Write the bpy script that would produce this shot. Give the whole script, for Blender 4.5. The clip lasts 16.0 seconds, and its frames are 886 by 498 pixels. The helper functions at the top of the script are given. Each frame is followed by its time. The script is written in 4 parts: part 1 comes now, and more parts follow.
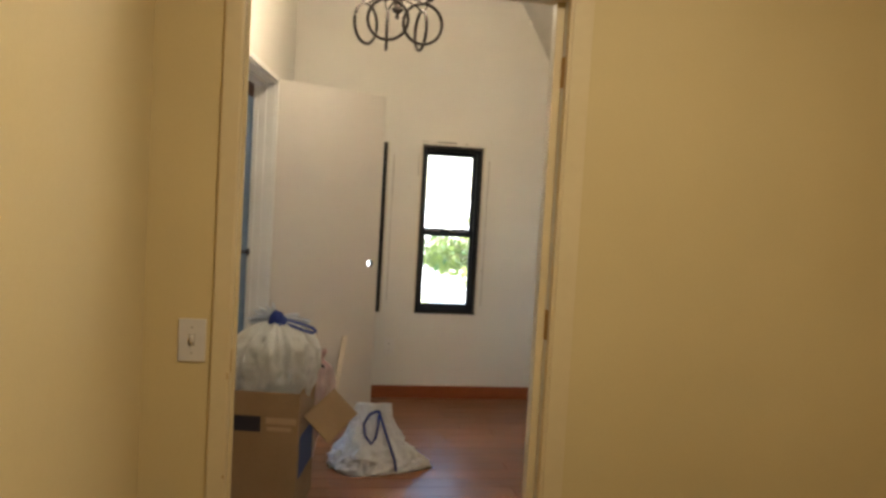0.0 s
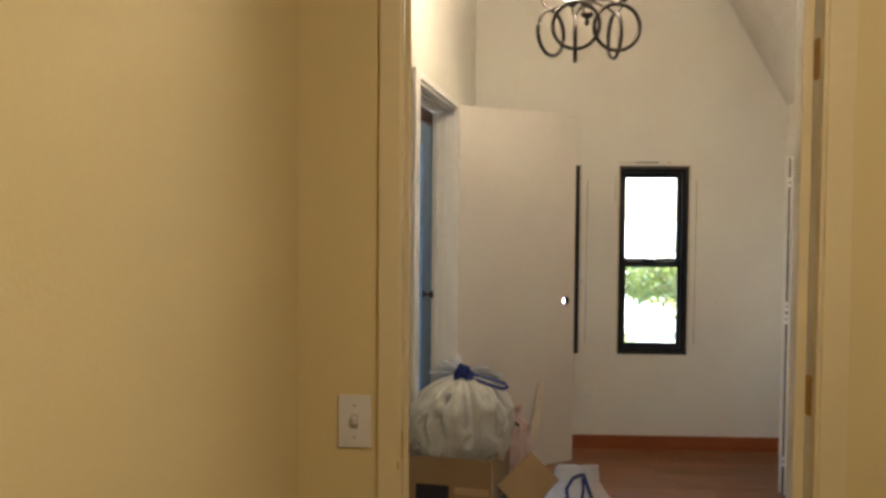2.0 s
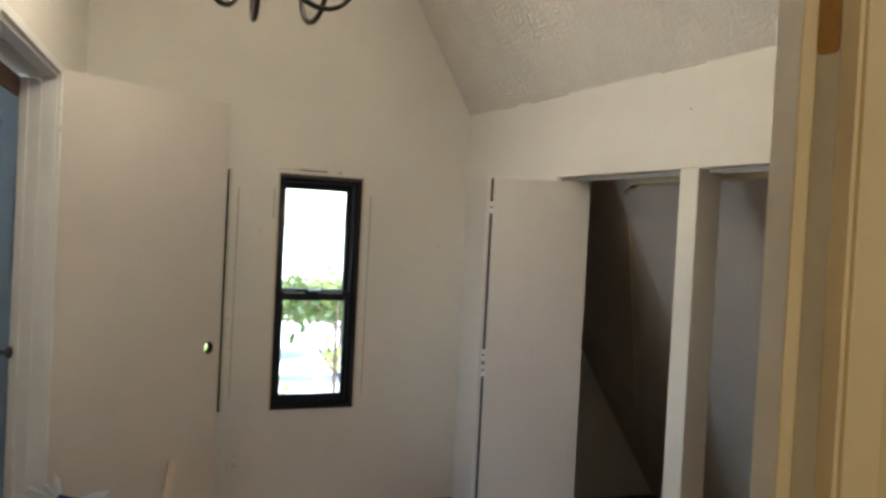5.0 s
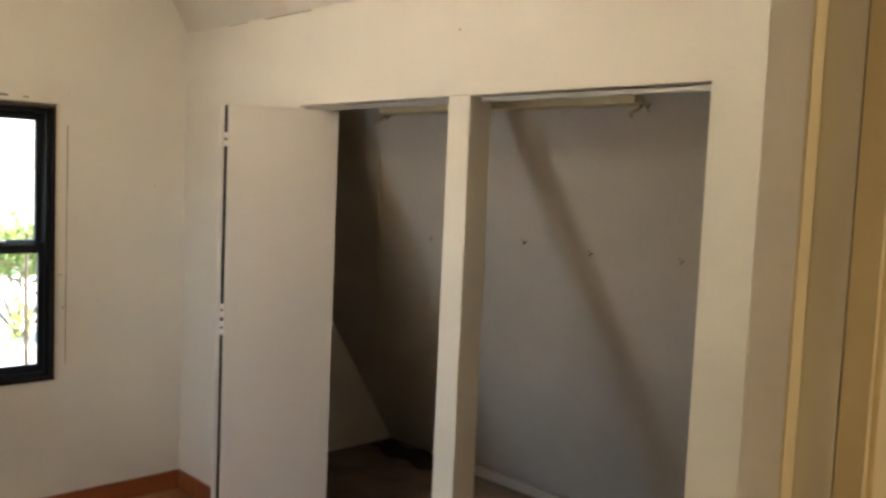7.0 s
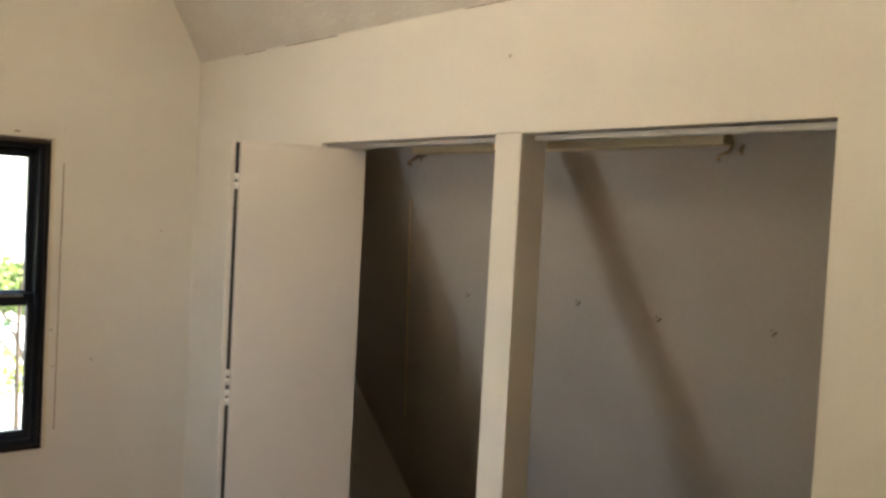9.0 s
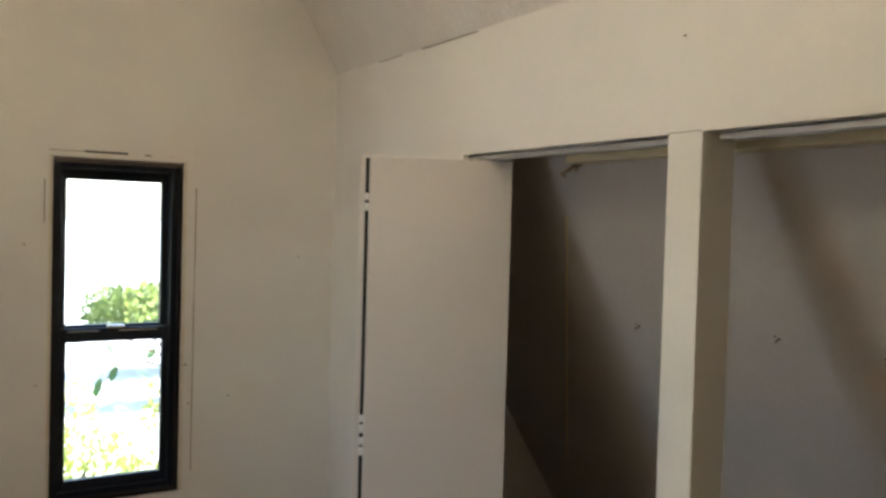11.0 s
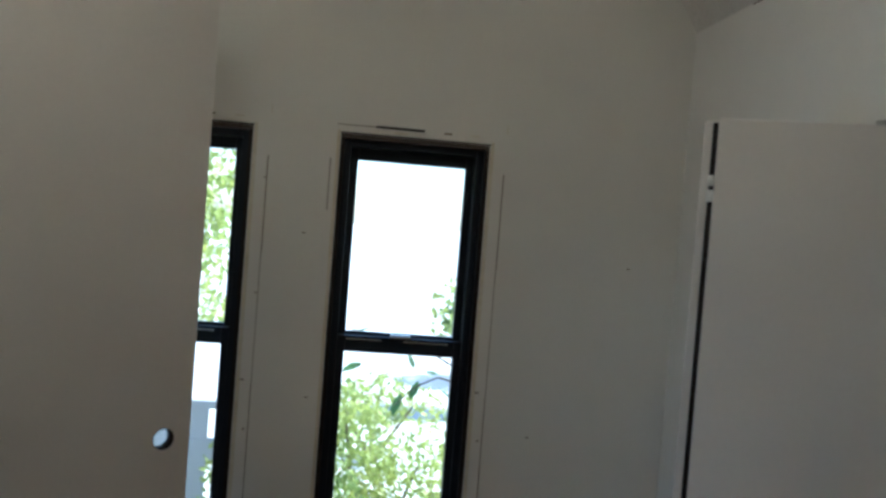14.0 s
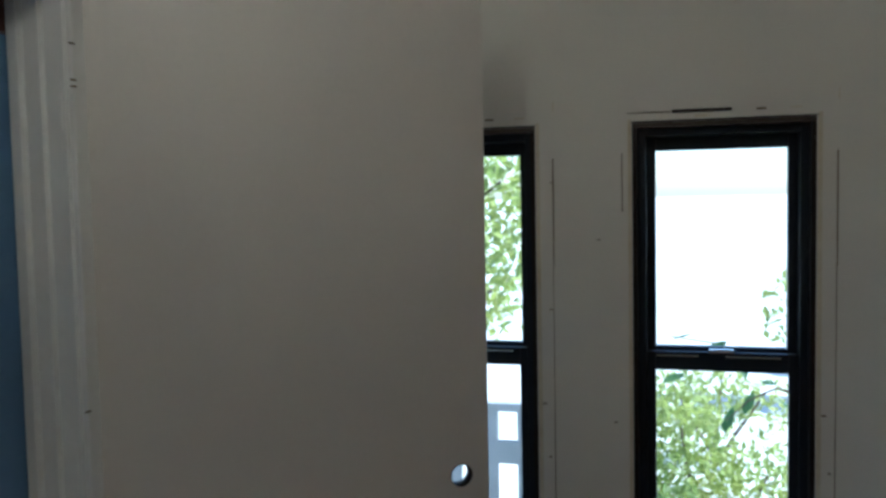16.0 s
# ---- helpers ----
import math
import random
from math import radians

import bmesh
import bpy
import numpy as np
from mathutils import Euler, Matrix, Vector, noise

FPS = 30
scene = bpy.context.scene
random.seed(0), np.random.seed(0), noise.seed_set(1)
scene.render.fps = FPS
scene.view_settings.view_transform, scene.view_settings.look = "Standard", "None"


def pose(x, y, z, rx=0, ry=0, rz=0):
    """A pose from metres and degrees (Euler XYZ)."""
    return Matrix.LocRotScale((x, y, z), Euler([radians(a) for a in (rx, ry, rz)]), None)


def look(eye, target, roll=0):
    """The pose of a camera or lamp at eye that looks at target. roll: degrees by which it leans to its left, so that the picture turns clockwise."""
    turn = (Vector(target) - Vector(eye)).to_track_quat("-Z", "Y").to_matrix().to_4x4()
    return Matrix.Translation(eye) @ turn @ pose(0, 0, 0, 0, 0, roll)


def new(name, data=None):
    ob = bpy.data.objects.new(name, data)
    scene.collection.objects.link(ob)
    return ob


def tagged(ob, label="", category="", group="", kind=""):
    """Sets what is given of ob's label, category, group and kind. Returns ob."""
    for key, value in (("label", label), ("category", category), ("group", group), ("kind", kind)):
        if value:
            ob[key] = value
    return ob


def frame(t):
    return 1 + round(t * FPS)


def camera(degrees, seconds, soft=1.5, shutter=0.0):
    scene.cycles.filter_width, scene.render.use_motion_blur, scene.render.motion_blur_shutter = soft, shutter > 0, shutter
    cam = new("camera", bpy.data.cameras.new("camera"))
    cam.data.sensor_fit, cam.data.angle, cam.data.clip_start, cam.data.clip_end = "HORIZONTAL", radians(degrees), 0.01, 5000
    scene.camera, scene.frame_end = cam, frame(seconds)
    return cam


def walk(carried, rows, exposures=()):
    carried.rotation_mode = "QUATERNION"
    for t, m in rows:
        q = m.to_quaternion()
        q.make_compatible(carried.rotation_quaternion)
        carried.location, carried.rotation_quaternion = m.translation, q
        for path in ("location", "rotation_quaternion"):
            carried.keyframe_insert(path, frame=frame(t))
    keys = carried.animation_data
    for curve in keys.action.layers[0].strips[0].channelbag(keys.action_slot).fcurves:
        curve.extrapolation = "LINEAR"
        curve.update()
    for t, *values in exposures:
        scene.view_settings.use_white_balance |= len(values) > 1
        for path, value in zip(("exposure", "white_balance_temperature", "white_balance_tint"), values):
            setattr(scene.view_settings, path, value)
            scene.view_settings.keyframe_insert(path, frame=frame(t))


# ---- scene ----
cam = camera(54.3, 16.0, soft=3.1)
PATH = [
    (0, (-0.950, -5.860, 1.414), (-0.573, -3.900, 1.291), 3.35),
    (0.5, (-0.940, -5.746, 1.413), (-0.638, -3.770, 1.333), 3.43),
    (1, (-0.919, -5.633, 1.413), (-0.749, -3.641, 1.351), 1.73),
    (1.5, (-0.904, -5.506, 1.416), (-0.872, -3.507, 1.361), 0.41),
    (2, (-0.910, -5.356, 1.443), (-0.975, -3.358, 1.365), 0.48),
    (2.5, (-0.921, -5.173, 1.466), (-0.958, -3.174, 1.401), 0.57),
    (3, (-0.903, -4.952, 1.476), (-0.852, -2.953, 1.451), 0.43),
    (3.5, (-0.881, -4.741, 1.485), (-0.704, -2.749, 1.469), 0.61),
    (4, (-0.890, -4.518, 1.487), (-0.560, -2.546, 1.466), 2.54),
    (4.5, (-0.921, -4.330, 1.497), (-0.354, -2.412, 1.479), 3.22),
    (5, (-0.969, -4.180, 1.517), (-0.158, -2.352, 1.474), 2.94),
    (7.5, (-0.877, -3.665, 1.497), (0.538, -2.261, 1.328), 2.61),
    (8, (-0.798, -3.597, 1.511), (0.605, -2.184, 1.317), 2.48),
    (8.5, (-0.727, -3.498, 1.521), (0.649, -2.052, 1.387), 3.10),
    (9, (-0.660, -3.384, 1.541), (0.686, -1.906, 1.470), 3.05),
    (9.5, (-0.591, -3.277, 1.553), (0.706, -1.755, 1.562), 2.63),
    (10, (-0.531, -3.208, 1.565), (0.701, -1.633, 1.576), 2.21),
    (12.5, (-0.112, -2.822, 1.562), (0.601, -0.957, 1.446), 1.81),
    (13, (-0.033, -2.690, 1.537), (0.574, -0.785, 1.478), 2.48),
    (13.5, (0.017, -2.569, 1.520), (0.429, -0.612, 1.481), 4.10),
    (14, (0.038, -2.451, 1.515), (0.260, -0.464, 1.461), 4.53),
    (14.5, (0.048, -2.376, 1.519), (0.115, -0.378, 1.482), 3.27),
    (15, (0.054, -2.301, 1.534), (-0.060, -0.304, 1.500), 1.18),
    (15.5, (0.080, -2.241, 1.557), (-0.229, -0.267, 1.472), -0.74),
    (16, (0.118, -2.194, 1.581), (-0.415, -0.270, 1.460), -1.14),
]
EXPOSURES = [(0, 3.12, 6400, 10), (2, 3.0, 6400, 10), (3, 2.98, 6200, 10), (4, 2.80, 6080, 10), (5, 2.72, 5750, 9), (7.5, 3.04, 6550, 11), (9, 2.97, 6500, 11), (10, 2.78, 6250, 10),
             (12.5, 2.6, 5700, 9), (13, 2.53, 5650, 9), (13.5, 2.11, 5280, 8), (14, 1.72, 4980, 4), (14.5, 1.50, 4820, 4), (16, 1.45, 4790, 4)]
walk(cam, [(t, look(eye, target, roll)) for t, eye, target, roll in PATH], EXPOSURES)

# ---- world and sun ----
world = bpy.data.worlds.new("sky")
scene.world = world
world.use_nodes = True
wn = world.node_tree
sky = wn.nodes.new("ShaderNodeTexSky")
sky.sky_type = "NISHITA"
sky.sun_disc = False
sky.sun_elevation = radians(46)
sky.sun_rotation = radians(83)
wn.links.new(sky.outputs[0], wn.nodes["Background"].inputs[0])
wn.nodes["Background"].inputs[1].default_value = 0.15
sun = new("sun", bpy.data.lights.new("sun", "SUN"))
sun.data.energy, sun.data.angle, sun.data.color = 5.0, radians(0.5), (1.0, 0.95, 0.86)
sun.matrix_world = look((6, 0.7, 6.5), (0, 0, 0))
LAMP = 3.0        # strength of the lit glass shades
BULB_LAMP = 68.0
HALL_FILL = 8.8


# ---- materials ----
def material(name, colour, rough=0.6, metal=0.0, second=None, scale=6.0, grain=60.0, bump=0.0, mix=0.5, spec=0.5, stretch=(1, 1, 1), depth=0.004):
    """A surface with two scales of variation in colour and a fine relief."""
    m = bpy.data.materials.new(name)
    m.use_nodes = True
    nt = m.node_tree
    b = nt.nodes["Principled BSDF"]
    b.inputs["Roughness"].default_value = rough
    b.inputs["Metallic"].default_value = metal
    b.inputs["Specular IOR Level"].default_value = spec
    co = nt.nodes.new("ShaderNodeTexCoord")
    mp = nt.nodes.new("ShaderNodeMapping")
    mp.inputs["Scale"].default_value = stretch
    nt.links.new(co.outputs["Object"], mp.inputs[0])
    n1 = nt.nodes.new("ShaderNodeTexNoise")
    n1.inputs["Scale"].default_value, n1.inputs["Detail"].default_value = scale, 4
    n2 = nt.nodes.new("ShaderNodeTexNoise")
    n2.inputs["Scale"].default_value, n2.inputs["Detail"].default_value = grain, 3
    nt.links.new(mp.outputs[0], n1.inputs[0])
    nt.links.new(mp.outputs[0], n2.inputs[0])
    second = second or tuple(c * 0.88 for c in colour)
    ramp = nt.nodes.new("ShaderNodeMixRGB")
    ramp.inputs[1].default_value, ramp.inputs[2].default_value = (*colour, 1), (*second, 1)
    add = nt.nodes.new("ShaderNodeMath")
    add.operation = "MULTIPLY_ADD"
    add.inputs[1].default_value = 0.35
    nt.links.new(n2.outputs[0], add.inputs[0])
    nt.links.new(n1.outputs[0], add.inputs[2])
    rng = nt.nodes.new("ShaderNodeMapRange")
    rng.inputs[1].default_value, rng.inputs[2].default_value = 0.45, 0.95
    rng.inputs[4].default_value = min(1.0, 2 * mix)
    nt.links.new(add.outputs[0], rng.inputs[0])
    nt.links.new(rng.outputs[0], ramp.inputs[0])
    nt.links.new(ramp.outputs[0], b.inputs["Base Color"])
    if bump:
        bp = nt.nodes.new("ShaderNodeBump")
        bp.inputs["Strength"].default_value, bp.inputs["Distance"].default_value = bump, depth
        nt.links.new(n2.outputs[0], bp.inputs["Height"])
        nt.links.new(bp.outputs[0], b.inputs["Normal"])
    return m


def shifted(m, amount):
    """Lets each object of a material differ a little in brightness."""
    nt = m.node_tree
    b = nt.nodes["Principled BSDF"]
    link = b.inputs["Base Color"].links[0]
    source = link.from_socket
    info = nt.nodes.new("ShaderNodeObjectInfo")
    hsv = nt.nodes.new("ShaderNodeHueSaturation")
    rng = nt.nodes.new("ShaderNodeMapRange")
    rng.inputs[3].default_value, rng.inputs[4].default_value = 1 - amount, 1 + amount
    nt.links.new(info.outputs["Random"], rng.inputs[0])
    nt.links.new(rng.outputs[0], hsv.inputs["Value"])
    nt.links.new(source, hsv.inputs["Color"])
    nt.links.new(hsv.outputs[0], b.inputs["Base Color"])
    return m


def glow(name, colour, strength):
    m = bpy.data.materials.new(name)
    m.use_nodes = True
    b = m.node_tree.nodes["Principled BSDF"]
    b.inputs["Base Color"].default_value = (0.9, 0.9, 0.88, 1)
    b.inputs["Emission Color"].default_value = (*colour, 1)
    b.inputs["Emission Strength"].default_value = strength
    return m


def glass(name):
    m = bpy.data.materials.new(name)
    m.use_nodes = True
    nt = m.node_tree
    nt.nodes.remove(nt.nodes["Principled BSDF"])
    out = nt.nodes["Material Output"]
    clear = nt.nodes.new("ShaderNodeBsdfTransparent")
    gloss = nt.nodes.new("ShaderNodeBsdfGlossy")
    gloss.inputs["Roughness"].default_value = 0.02
    mix = nt.nodes.new("ShaderNodeMixShader")
    fres = nt.nodes.new("ShaderNodeFresnel")
    fres.inputs[0].default_value = 1.45
    nt.links.new(fres.outputs[0], mix.inputs[0])
    nt.links.new(clear.outputs[0], mix.inputs[1])
    nt.links.new(gloss.outputs[0], mix.inputs[2])
    nt.links.new(mix.outputs[0], out.inputs[0])
    return m


def leafy(name, colour, second):
    return thin(material(name, colour, 0.5, second=second, scale=3, grain=25, mix=0.5), 0.5)


def thin(m, amount):
    """Lets some light through a leaf or a plastic film."""
    nt = m.node_tree
    b = nt.nodes["Principled BSDF"]
    tr = nt.nodes.new("ShaderNodeBsdfTranslucent")
    mix = nt.nodes.new("ShaderNodeMixShader")
    mix.inputs[0].default_value = amount
    nt.links.new(b.inputs["Base Color"].links[0].from_socket, tr.inputs[0])
    nt.links.new(b.outputs[0], mix.inputs[1])
    nt.links.new(tr.outputs[0], mix.inputs[2])
    nt.links.new(mix.outputs[0], nt.nodes["Material Output"].inputs[0])
    return m


PAINT = material("white_wall_paint", (0.72, 0.69, 0.63), 0.75, second=(0.66, 0.625, 0.56), scale=1.6, grain=140, bump=0.12)
HALL = material("yellow_wall_paint", (0.70, 0.575, 0.31), 0.6, second=(0.64, 0.515, 0.26), scale=1.3, grain=140, bump=0.12)
CREAM = material("cream_trim_paint", (0.73, 0.615, 0.38), 0.45, second=(0.67, 0.55, 0.32), scale=3, grain=40, bump=0.08)
TRIM = material("white_trim_paint", (0.76, 0.74, 0.70), 0.4, second=(0.68, 0.66, 0.62), scale=3, grain=50, bump=0.08)
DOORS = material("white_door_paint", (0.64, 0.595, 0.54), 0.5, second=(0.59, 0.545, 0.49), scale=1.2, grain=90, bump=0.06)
POPCORN = material("rough_ceiling_paint", (0.68, 0.65, 0.59), 0.9, second=(0.62, 0.585, 0.52), scale=6, grain=60, bump=1.0, depth=0.008)
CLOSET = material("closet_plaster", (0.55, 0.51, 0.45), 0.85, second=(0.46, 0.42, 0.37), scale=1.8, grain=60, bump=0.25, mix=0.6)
FLOOR = shifted(material("laminate_planks", (0.25, 0.100, 0.042), 0.33, second=(0.155, 0.060, 0.025), scale=3, grain=30, bump=0.05, stretch=(1, 9, 9)), 0.18)
UNDER = material("dark_joint", (0.06, 0.03, 0.015), 0.8)
BASE = material("red_brown_baseboard", (0.30, 0.085, 0.024), 0.4, second=(0.22, 0.058, 0.017), scale=4, grain=40, bump=0.05, stretch=(1, 1, 8))
BRONZE = material("black_bronze_frame", (0.008, 0.013, 0.021), 0.45, 0.0, second=(0.014, 0.015, 0.02), scale=8, grain=60, spec=0.25)
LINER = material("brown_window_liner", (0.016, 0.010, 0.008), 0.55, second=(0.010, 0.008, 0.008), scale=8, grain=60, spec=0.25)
HEADWOOD = material("raw_brown_wood", (0.075, 0.05, 0.034), 0.5, second=(0.022, 0.016, 0.013), scale=9, grain=60, stretch=(1, 6, 6), mix=0.8)
GLASS = glass("window_glass")
SCAR = material("torn_paint_edge", (0.24, 0.17, 0.09), 0.9, second=(0.07, 0.045, 0.03), scale=25, grain=90)
PATCH = material("bare_wall_edge", (0.55, 0.47, 0.33), 0.9, second=(0.66, 0.62, 0.52), scale=12, grain=70)
CHROME = material("polished_nickel", (0.75, 0.72, 0.66), 0.12, 1.0)
BRASS = material("bare_wood_mortise", (0.50, 0.29, 0.075), 0.6, second=(0.36, 0.19, 0.05), scale=20, grain=80)
DARKMETAL = material("dark_bronze_metal", (0.045, 0.032, 0.026), 0.42, 0.6, second=(0.025, 0.018, 0.015), scale=15, grain=80)
SHADE = glow("lit_glass_shade", (1.0, 0.83, 0.61), LAMP)
nt = SHADE.node_tree
clear, veil = nt.nodes.new("ShaderNodeBsdfTransparent"), nt.nodes.new("ShaderNodeMixShader")
veil.inputs[0].default_value = 0.62      # share of frost in the glass
nt.links.new(clear.outputs[0], veil.inputs[1])
nt.links.new(nt.nodes["Principled BSDF"].outputs[0], veil.inputs[2])
nt.links.new(veil.outputs[0], nt.nodes["Material Output"].inputs[0])
BULB = glow("lit_bulb", (1.0, 0.81, 0.57), BULB_LAMP)
HALLGLOW = glow("hall_fill_glow", (1.0, 0.84, 0.62), HALL_FILL)
PLASTIC = material("white_plastic", (0.74, 0.71, 0.67), 0.35)
GREYED = material("dulled_grey_plastic", (0.42, 0.38, 0.33), 0.6)
TRACK = material("pale_grey_aluminium", (0.48, 0.46, 0.44), 0.45, 0.3, second=(0.40, 0.38, 0.36), scale=9, grain=50)
SUBFLOOR = material("mottled_brown_boards", (0.23, 0.165, 0.125), 0.8, second=(0.12, 0.085, 0.066), scale=5, grain=40, bump=0.3, mix=0.7)
SLOT = material("dark_slot", (0.12, 0.10, 0.08), 0.6)
CARD = material("brown_cardboard", (0.345, 0.235, 0.125), 0.85, second=(0.275, 0.18, 0.09), scale=4, grain=90, bump=0.1)
SHADESHEET = material("dark_closet_shade", (0.06, 0.048, 0.05), 0.95, second=(0.03, 0.024, 0.028), scale=9, grain=90, bump=0.4)
INK = material("black_print", (0.02, 0.02, 0.03), 0.7)
BLUEINK = material("blue_print", (0.03, 0.07, 0.22), 0.7)
PALEINK = material("faded_print", (0.50, 0.35, 0.20), 0.8)
BAGWHITE = thin(material("brighter_white_plastic_film", (0.85, 0.87, 0.89), 0.28, second=(0.70, 0.73, 0.78), scale=6, grain=15, bump=0.9, depth=0.010), 0.28)
BAG = thin(material("white_plastic_film", (0.82, 0.84, 0.85), 0.30, second=(0.62, 0.62, 0.57), scale=7, grain=16, bump=1.0, mix=0.6, depth=0.014), 0.28)
BAGPINK = thin(material("pinkish_plastic_film", (0.70, 0.62, 0.59), 0.35, second=(0.60, 0.36, 0.34), scale=9, grain=28, bump=0.6), 0.4)
TIE = material("blue_drawstring_film", (0.010, 0.028, 0.20), 0.35, second=(0.018, 0.05, 0.30), scale=12, grain=60)
LATH = material("pale_wood", (0.50, 0.38, 0.22), 0.7, second=(0.40, 0.28, 0.15), scale=5, grain=40, stretch=(6, 6, 1))
STRIP = material("weathered_pale_wood", (0.66, 0.58, 0.46), 0.7, second=(0.55, 0.46, 0.35), scale=5, grain=40, stretch=(6, 6, 1))
# White door paint with the blue of skylight put into its colour.
BLUE = material("skylight_blue_tint", (0.11, 0.20, 0.34), 0.5, second=(0.085, 0.16, 0.28), scale=4, grain=60)
BROWN = material("dark_red_wood", (0.11, 0.035, 0.018), 0.6, second=(0.07, 0.02, 0.01), scale=6, grain=50)
CONCRETE = material("pale_concrete", (0.55, 0.54, 0.50), 0.9, second=(0.42, 0.42, 0.37), scale=0.5, grain=12, bump=0.3)
SIDING = material("grey_siding", (0.45, 0.44, 0.41), 0.8)
# White railing wood, its shade put into the base colour as grey.
WHITEWOOD = material("white_wood_shade_grey", (0.30, 0.31, 0.31), 0.7, second=(0.24, 0.25, 0.25), scale=4, grain=40)
BARK = material("grey_bark", (0.16, 0.12, 0.085), 0.9, second=(0.08, 0.06, 0.045), scale=12, grain=50, bump=0.8)
# Sun glare is put into the light leaf colour, shade into the mid green.
LEAF = leafy("sunlit_green_leaf", (0.40, 0.43, 0.11), (0.18, 0.27, 0.08))
LEAF_MID = leafy("green_leaf", (0.19, 0.25, 0.07), (0.09, 0.14, 0.04))
LEAF_DARK = leafy("deep_green_leaf", (0.06, 0.13, 0.04), (0.03, 0.08, 0.025))


# ---- building helpers ----
def part(name, bm, mat, parent=None, label="", bevel=0.0, smooth=False):
    """Links a bmesh as one mesh object under a thing."""
    if bevel:
        bmesh.ops.bevel(bm, geom=bm.edges[:], offset=bevel, segments=2, affect="EDGES", profile=0.6)
    bmesh.ops.recalc_face_normals(bm, faces=bm.faces[:])
    me = bpy.data.meshes.new(name)
    bm.to_mesh(me)
    bm.free()
    me.materials.append(mat)
    if smooth:
        me.polygons.foreach_set("use_smooth", [True] * len(me.polygons))
    ob = new(name, me)
    ob.parent = parent
    if label:
        ob["label"] = label
    return ob


def box(x0, x1, y0, y1, z0, z1, bm=None, m=None):
    bm = bm or bmesh.new()
    mat = Matrix.Translation(((x0 + x1) / 2, (y0 + y1) / 2, (z0 + z1) / 2)) @ Matrix.Diagonal((abs(x1 - x0), abs(y1 - y0), abs(z1 - z0), 1))
    bmesh.ops.create_cube(bm, size=1, matrix=(m or Matrix()) @ mat)
    return bm


def rod(a, b, r0, r1=None, bm=None, n=12):
    bm = bm or bmesh.new()
    a, b = Vector(a), Vector(b)
    q = (b - a).to_track_quat("Z", "Y").to_matrix().to_4x4()
    bmesh.ops.create_cone(bm, cap_ends=True, segments=n, radius1=r0, radius2=r0 if r1 is None else r1, depth=(b - a).length,
                          matrix=Matrix.Translation((a + b) / 2) @ q)
    return bm


def lathe(profile, n=20, bm=None, m=None):
    """Turns a list of (radius, height) round z."""
    bm = bm or bmesh.new()
    m = m or Matrix()
    rings = [[bm.verts.new(m @ Vector((r * math.cos(2 * math.pi * k / n), r * math.sin(2 * math.pi * k / n), z))) for k in range(n)] for r, z in profile]
    for a, b in zip(rings, rings[1:]):
        for k in range(n):
            bm.faces.new((a[k], a[(k + 1) % n], b[(k + 1) % n], b[k]))
    return bm


def tube(points, r, bm=None, n=8, closed=False):
    """A round bar along a line of points; r may be one radius or one a point."""
    bm = bm or bmesh.new()
    pts = [Vector(p) for p in points]
    count = len(pts)
    rings = []
    up = Vector((0.13, 0.21, 0.97))
    for i, p in enumerate(pts):
        a = pts[(i - 1) % count] if closed or i else p
        b = pts[(i + 1) % count] if closed or i < count - 1 else p
        d = (b - a).normalized()
        s = d.cross(up).normalized()
        u = s.cross(d)
        rad = r[i] if isinstance(r, (list, tuple)) else r
        rings.append([bm.verts.new(p + rad * (math.cos(2 * math.pi * k / n) * s + math.sin(2 * math.pi * k / n) * u)) for k in range(n)])
    for i in range(count if closed else count - 1):
        a, b = rings[i], rings[(i + 1) % count]
        for k in range(n):
            bm.faces.new((a[k], a[(k + 1) % n], b[(k + 1) % n], b[k]))
    if not closed:
        bm.faces.new(rings[0])
        bm.faces.new(rings[-1][::-1])
    return bm


def empty(name, m=None, parent=None):
    ob = new(name)
    ob.empty_display_size = 0.1
    ob.parent = parent
    ob.matrix_basis = m or Matrix()
    return ob


def structure(ob, label="", category=""):
    return tagged(ob, label, category, kind="structure")


# ---- the room's plan ----
EAST = 1.005                    # closet wall
HEAD = 1.774                    # top of the closet openings
SOUTH, HALLFACE = -3.378, -3.472  # the two faces of the wall with the doorway
JL, JR, DOORTOP = -1.060, -0.160, 1.992
RABBET = -3.414                 # where the stop begins
EAVE = 2.135
TOP = 3.05
LEFT = Matrix(((-0.1386, -0.9903, 0, -0.89), (-0.9903, 0.1386, 0, 0), (0, 0, 1, 0), (0, 0, 0, 1)))  # along the west wall, outward, up
OPEN0, OPEN1, OPENTOP = 0.790, 1.815, 2.012
WINDOWS = [(0.0, 0.424), (-0.66, -0.242)]
SILL, WTOP = 0.594, 1.752


def boxes(name, mat, rows, label, category="wall", m=None):
    bm = bmesh.new()
    for r in rows:
        box(*r, bm=bm, m=m)
    return structure(part(name, bm, mat), label, category)


# north wall with its two windows
bounds = [-1.1, WINDOWS[1][0], WINDOWS[1][1], WINDOWS[0][0], WINDOWS[0][1], 2.6]
boxes("wall_north", PAINT,
      [(bounds[0], bounds[1], 0, 0.14, -0.02, 3.2), (bounds[2], bounds[3], 0, 0.14, -0.02, 3.2), (bounds[4], bounds[5], 0, 0.14, -0.02, 3.2)]
      + [(a, b, 0, 0.14, -0.02, SILL) for a, b in WINDOWS] + [(a, b, 0, 0.14, WTOP, 3.2) for a, b in WINDOWS],
      "white painted wall with two narrow windows")
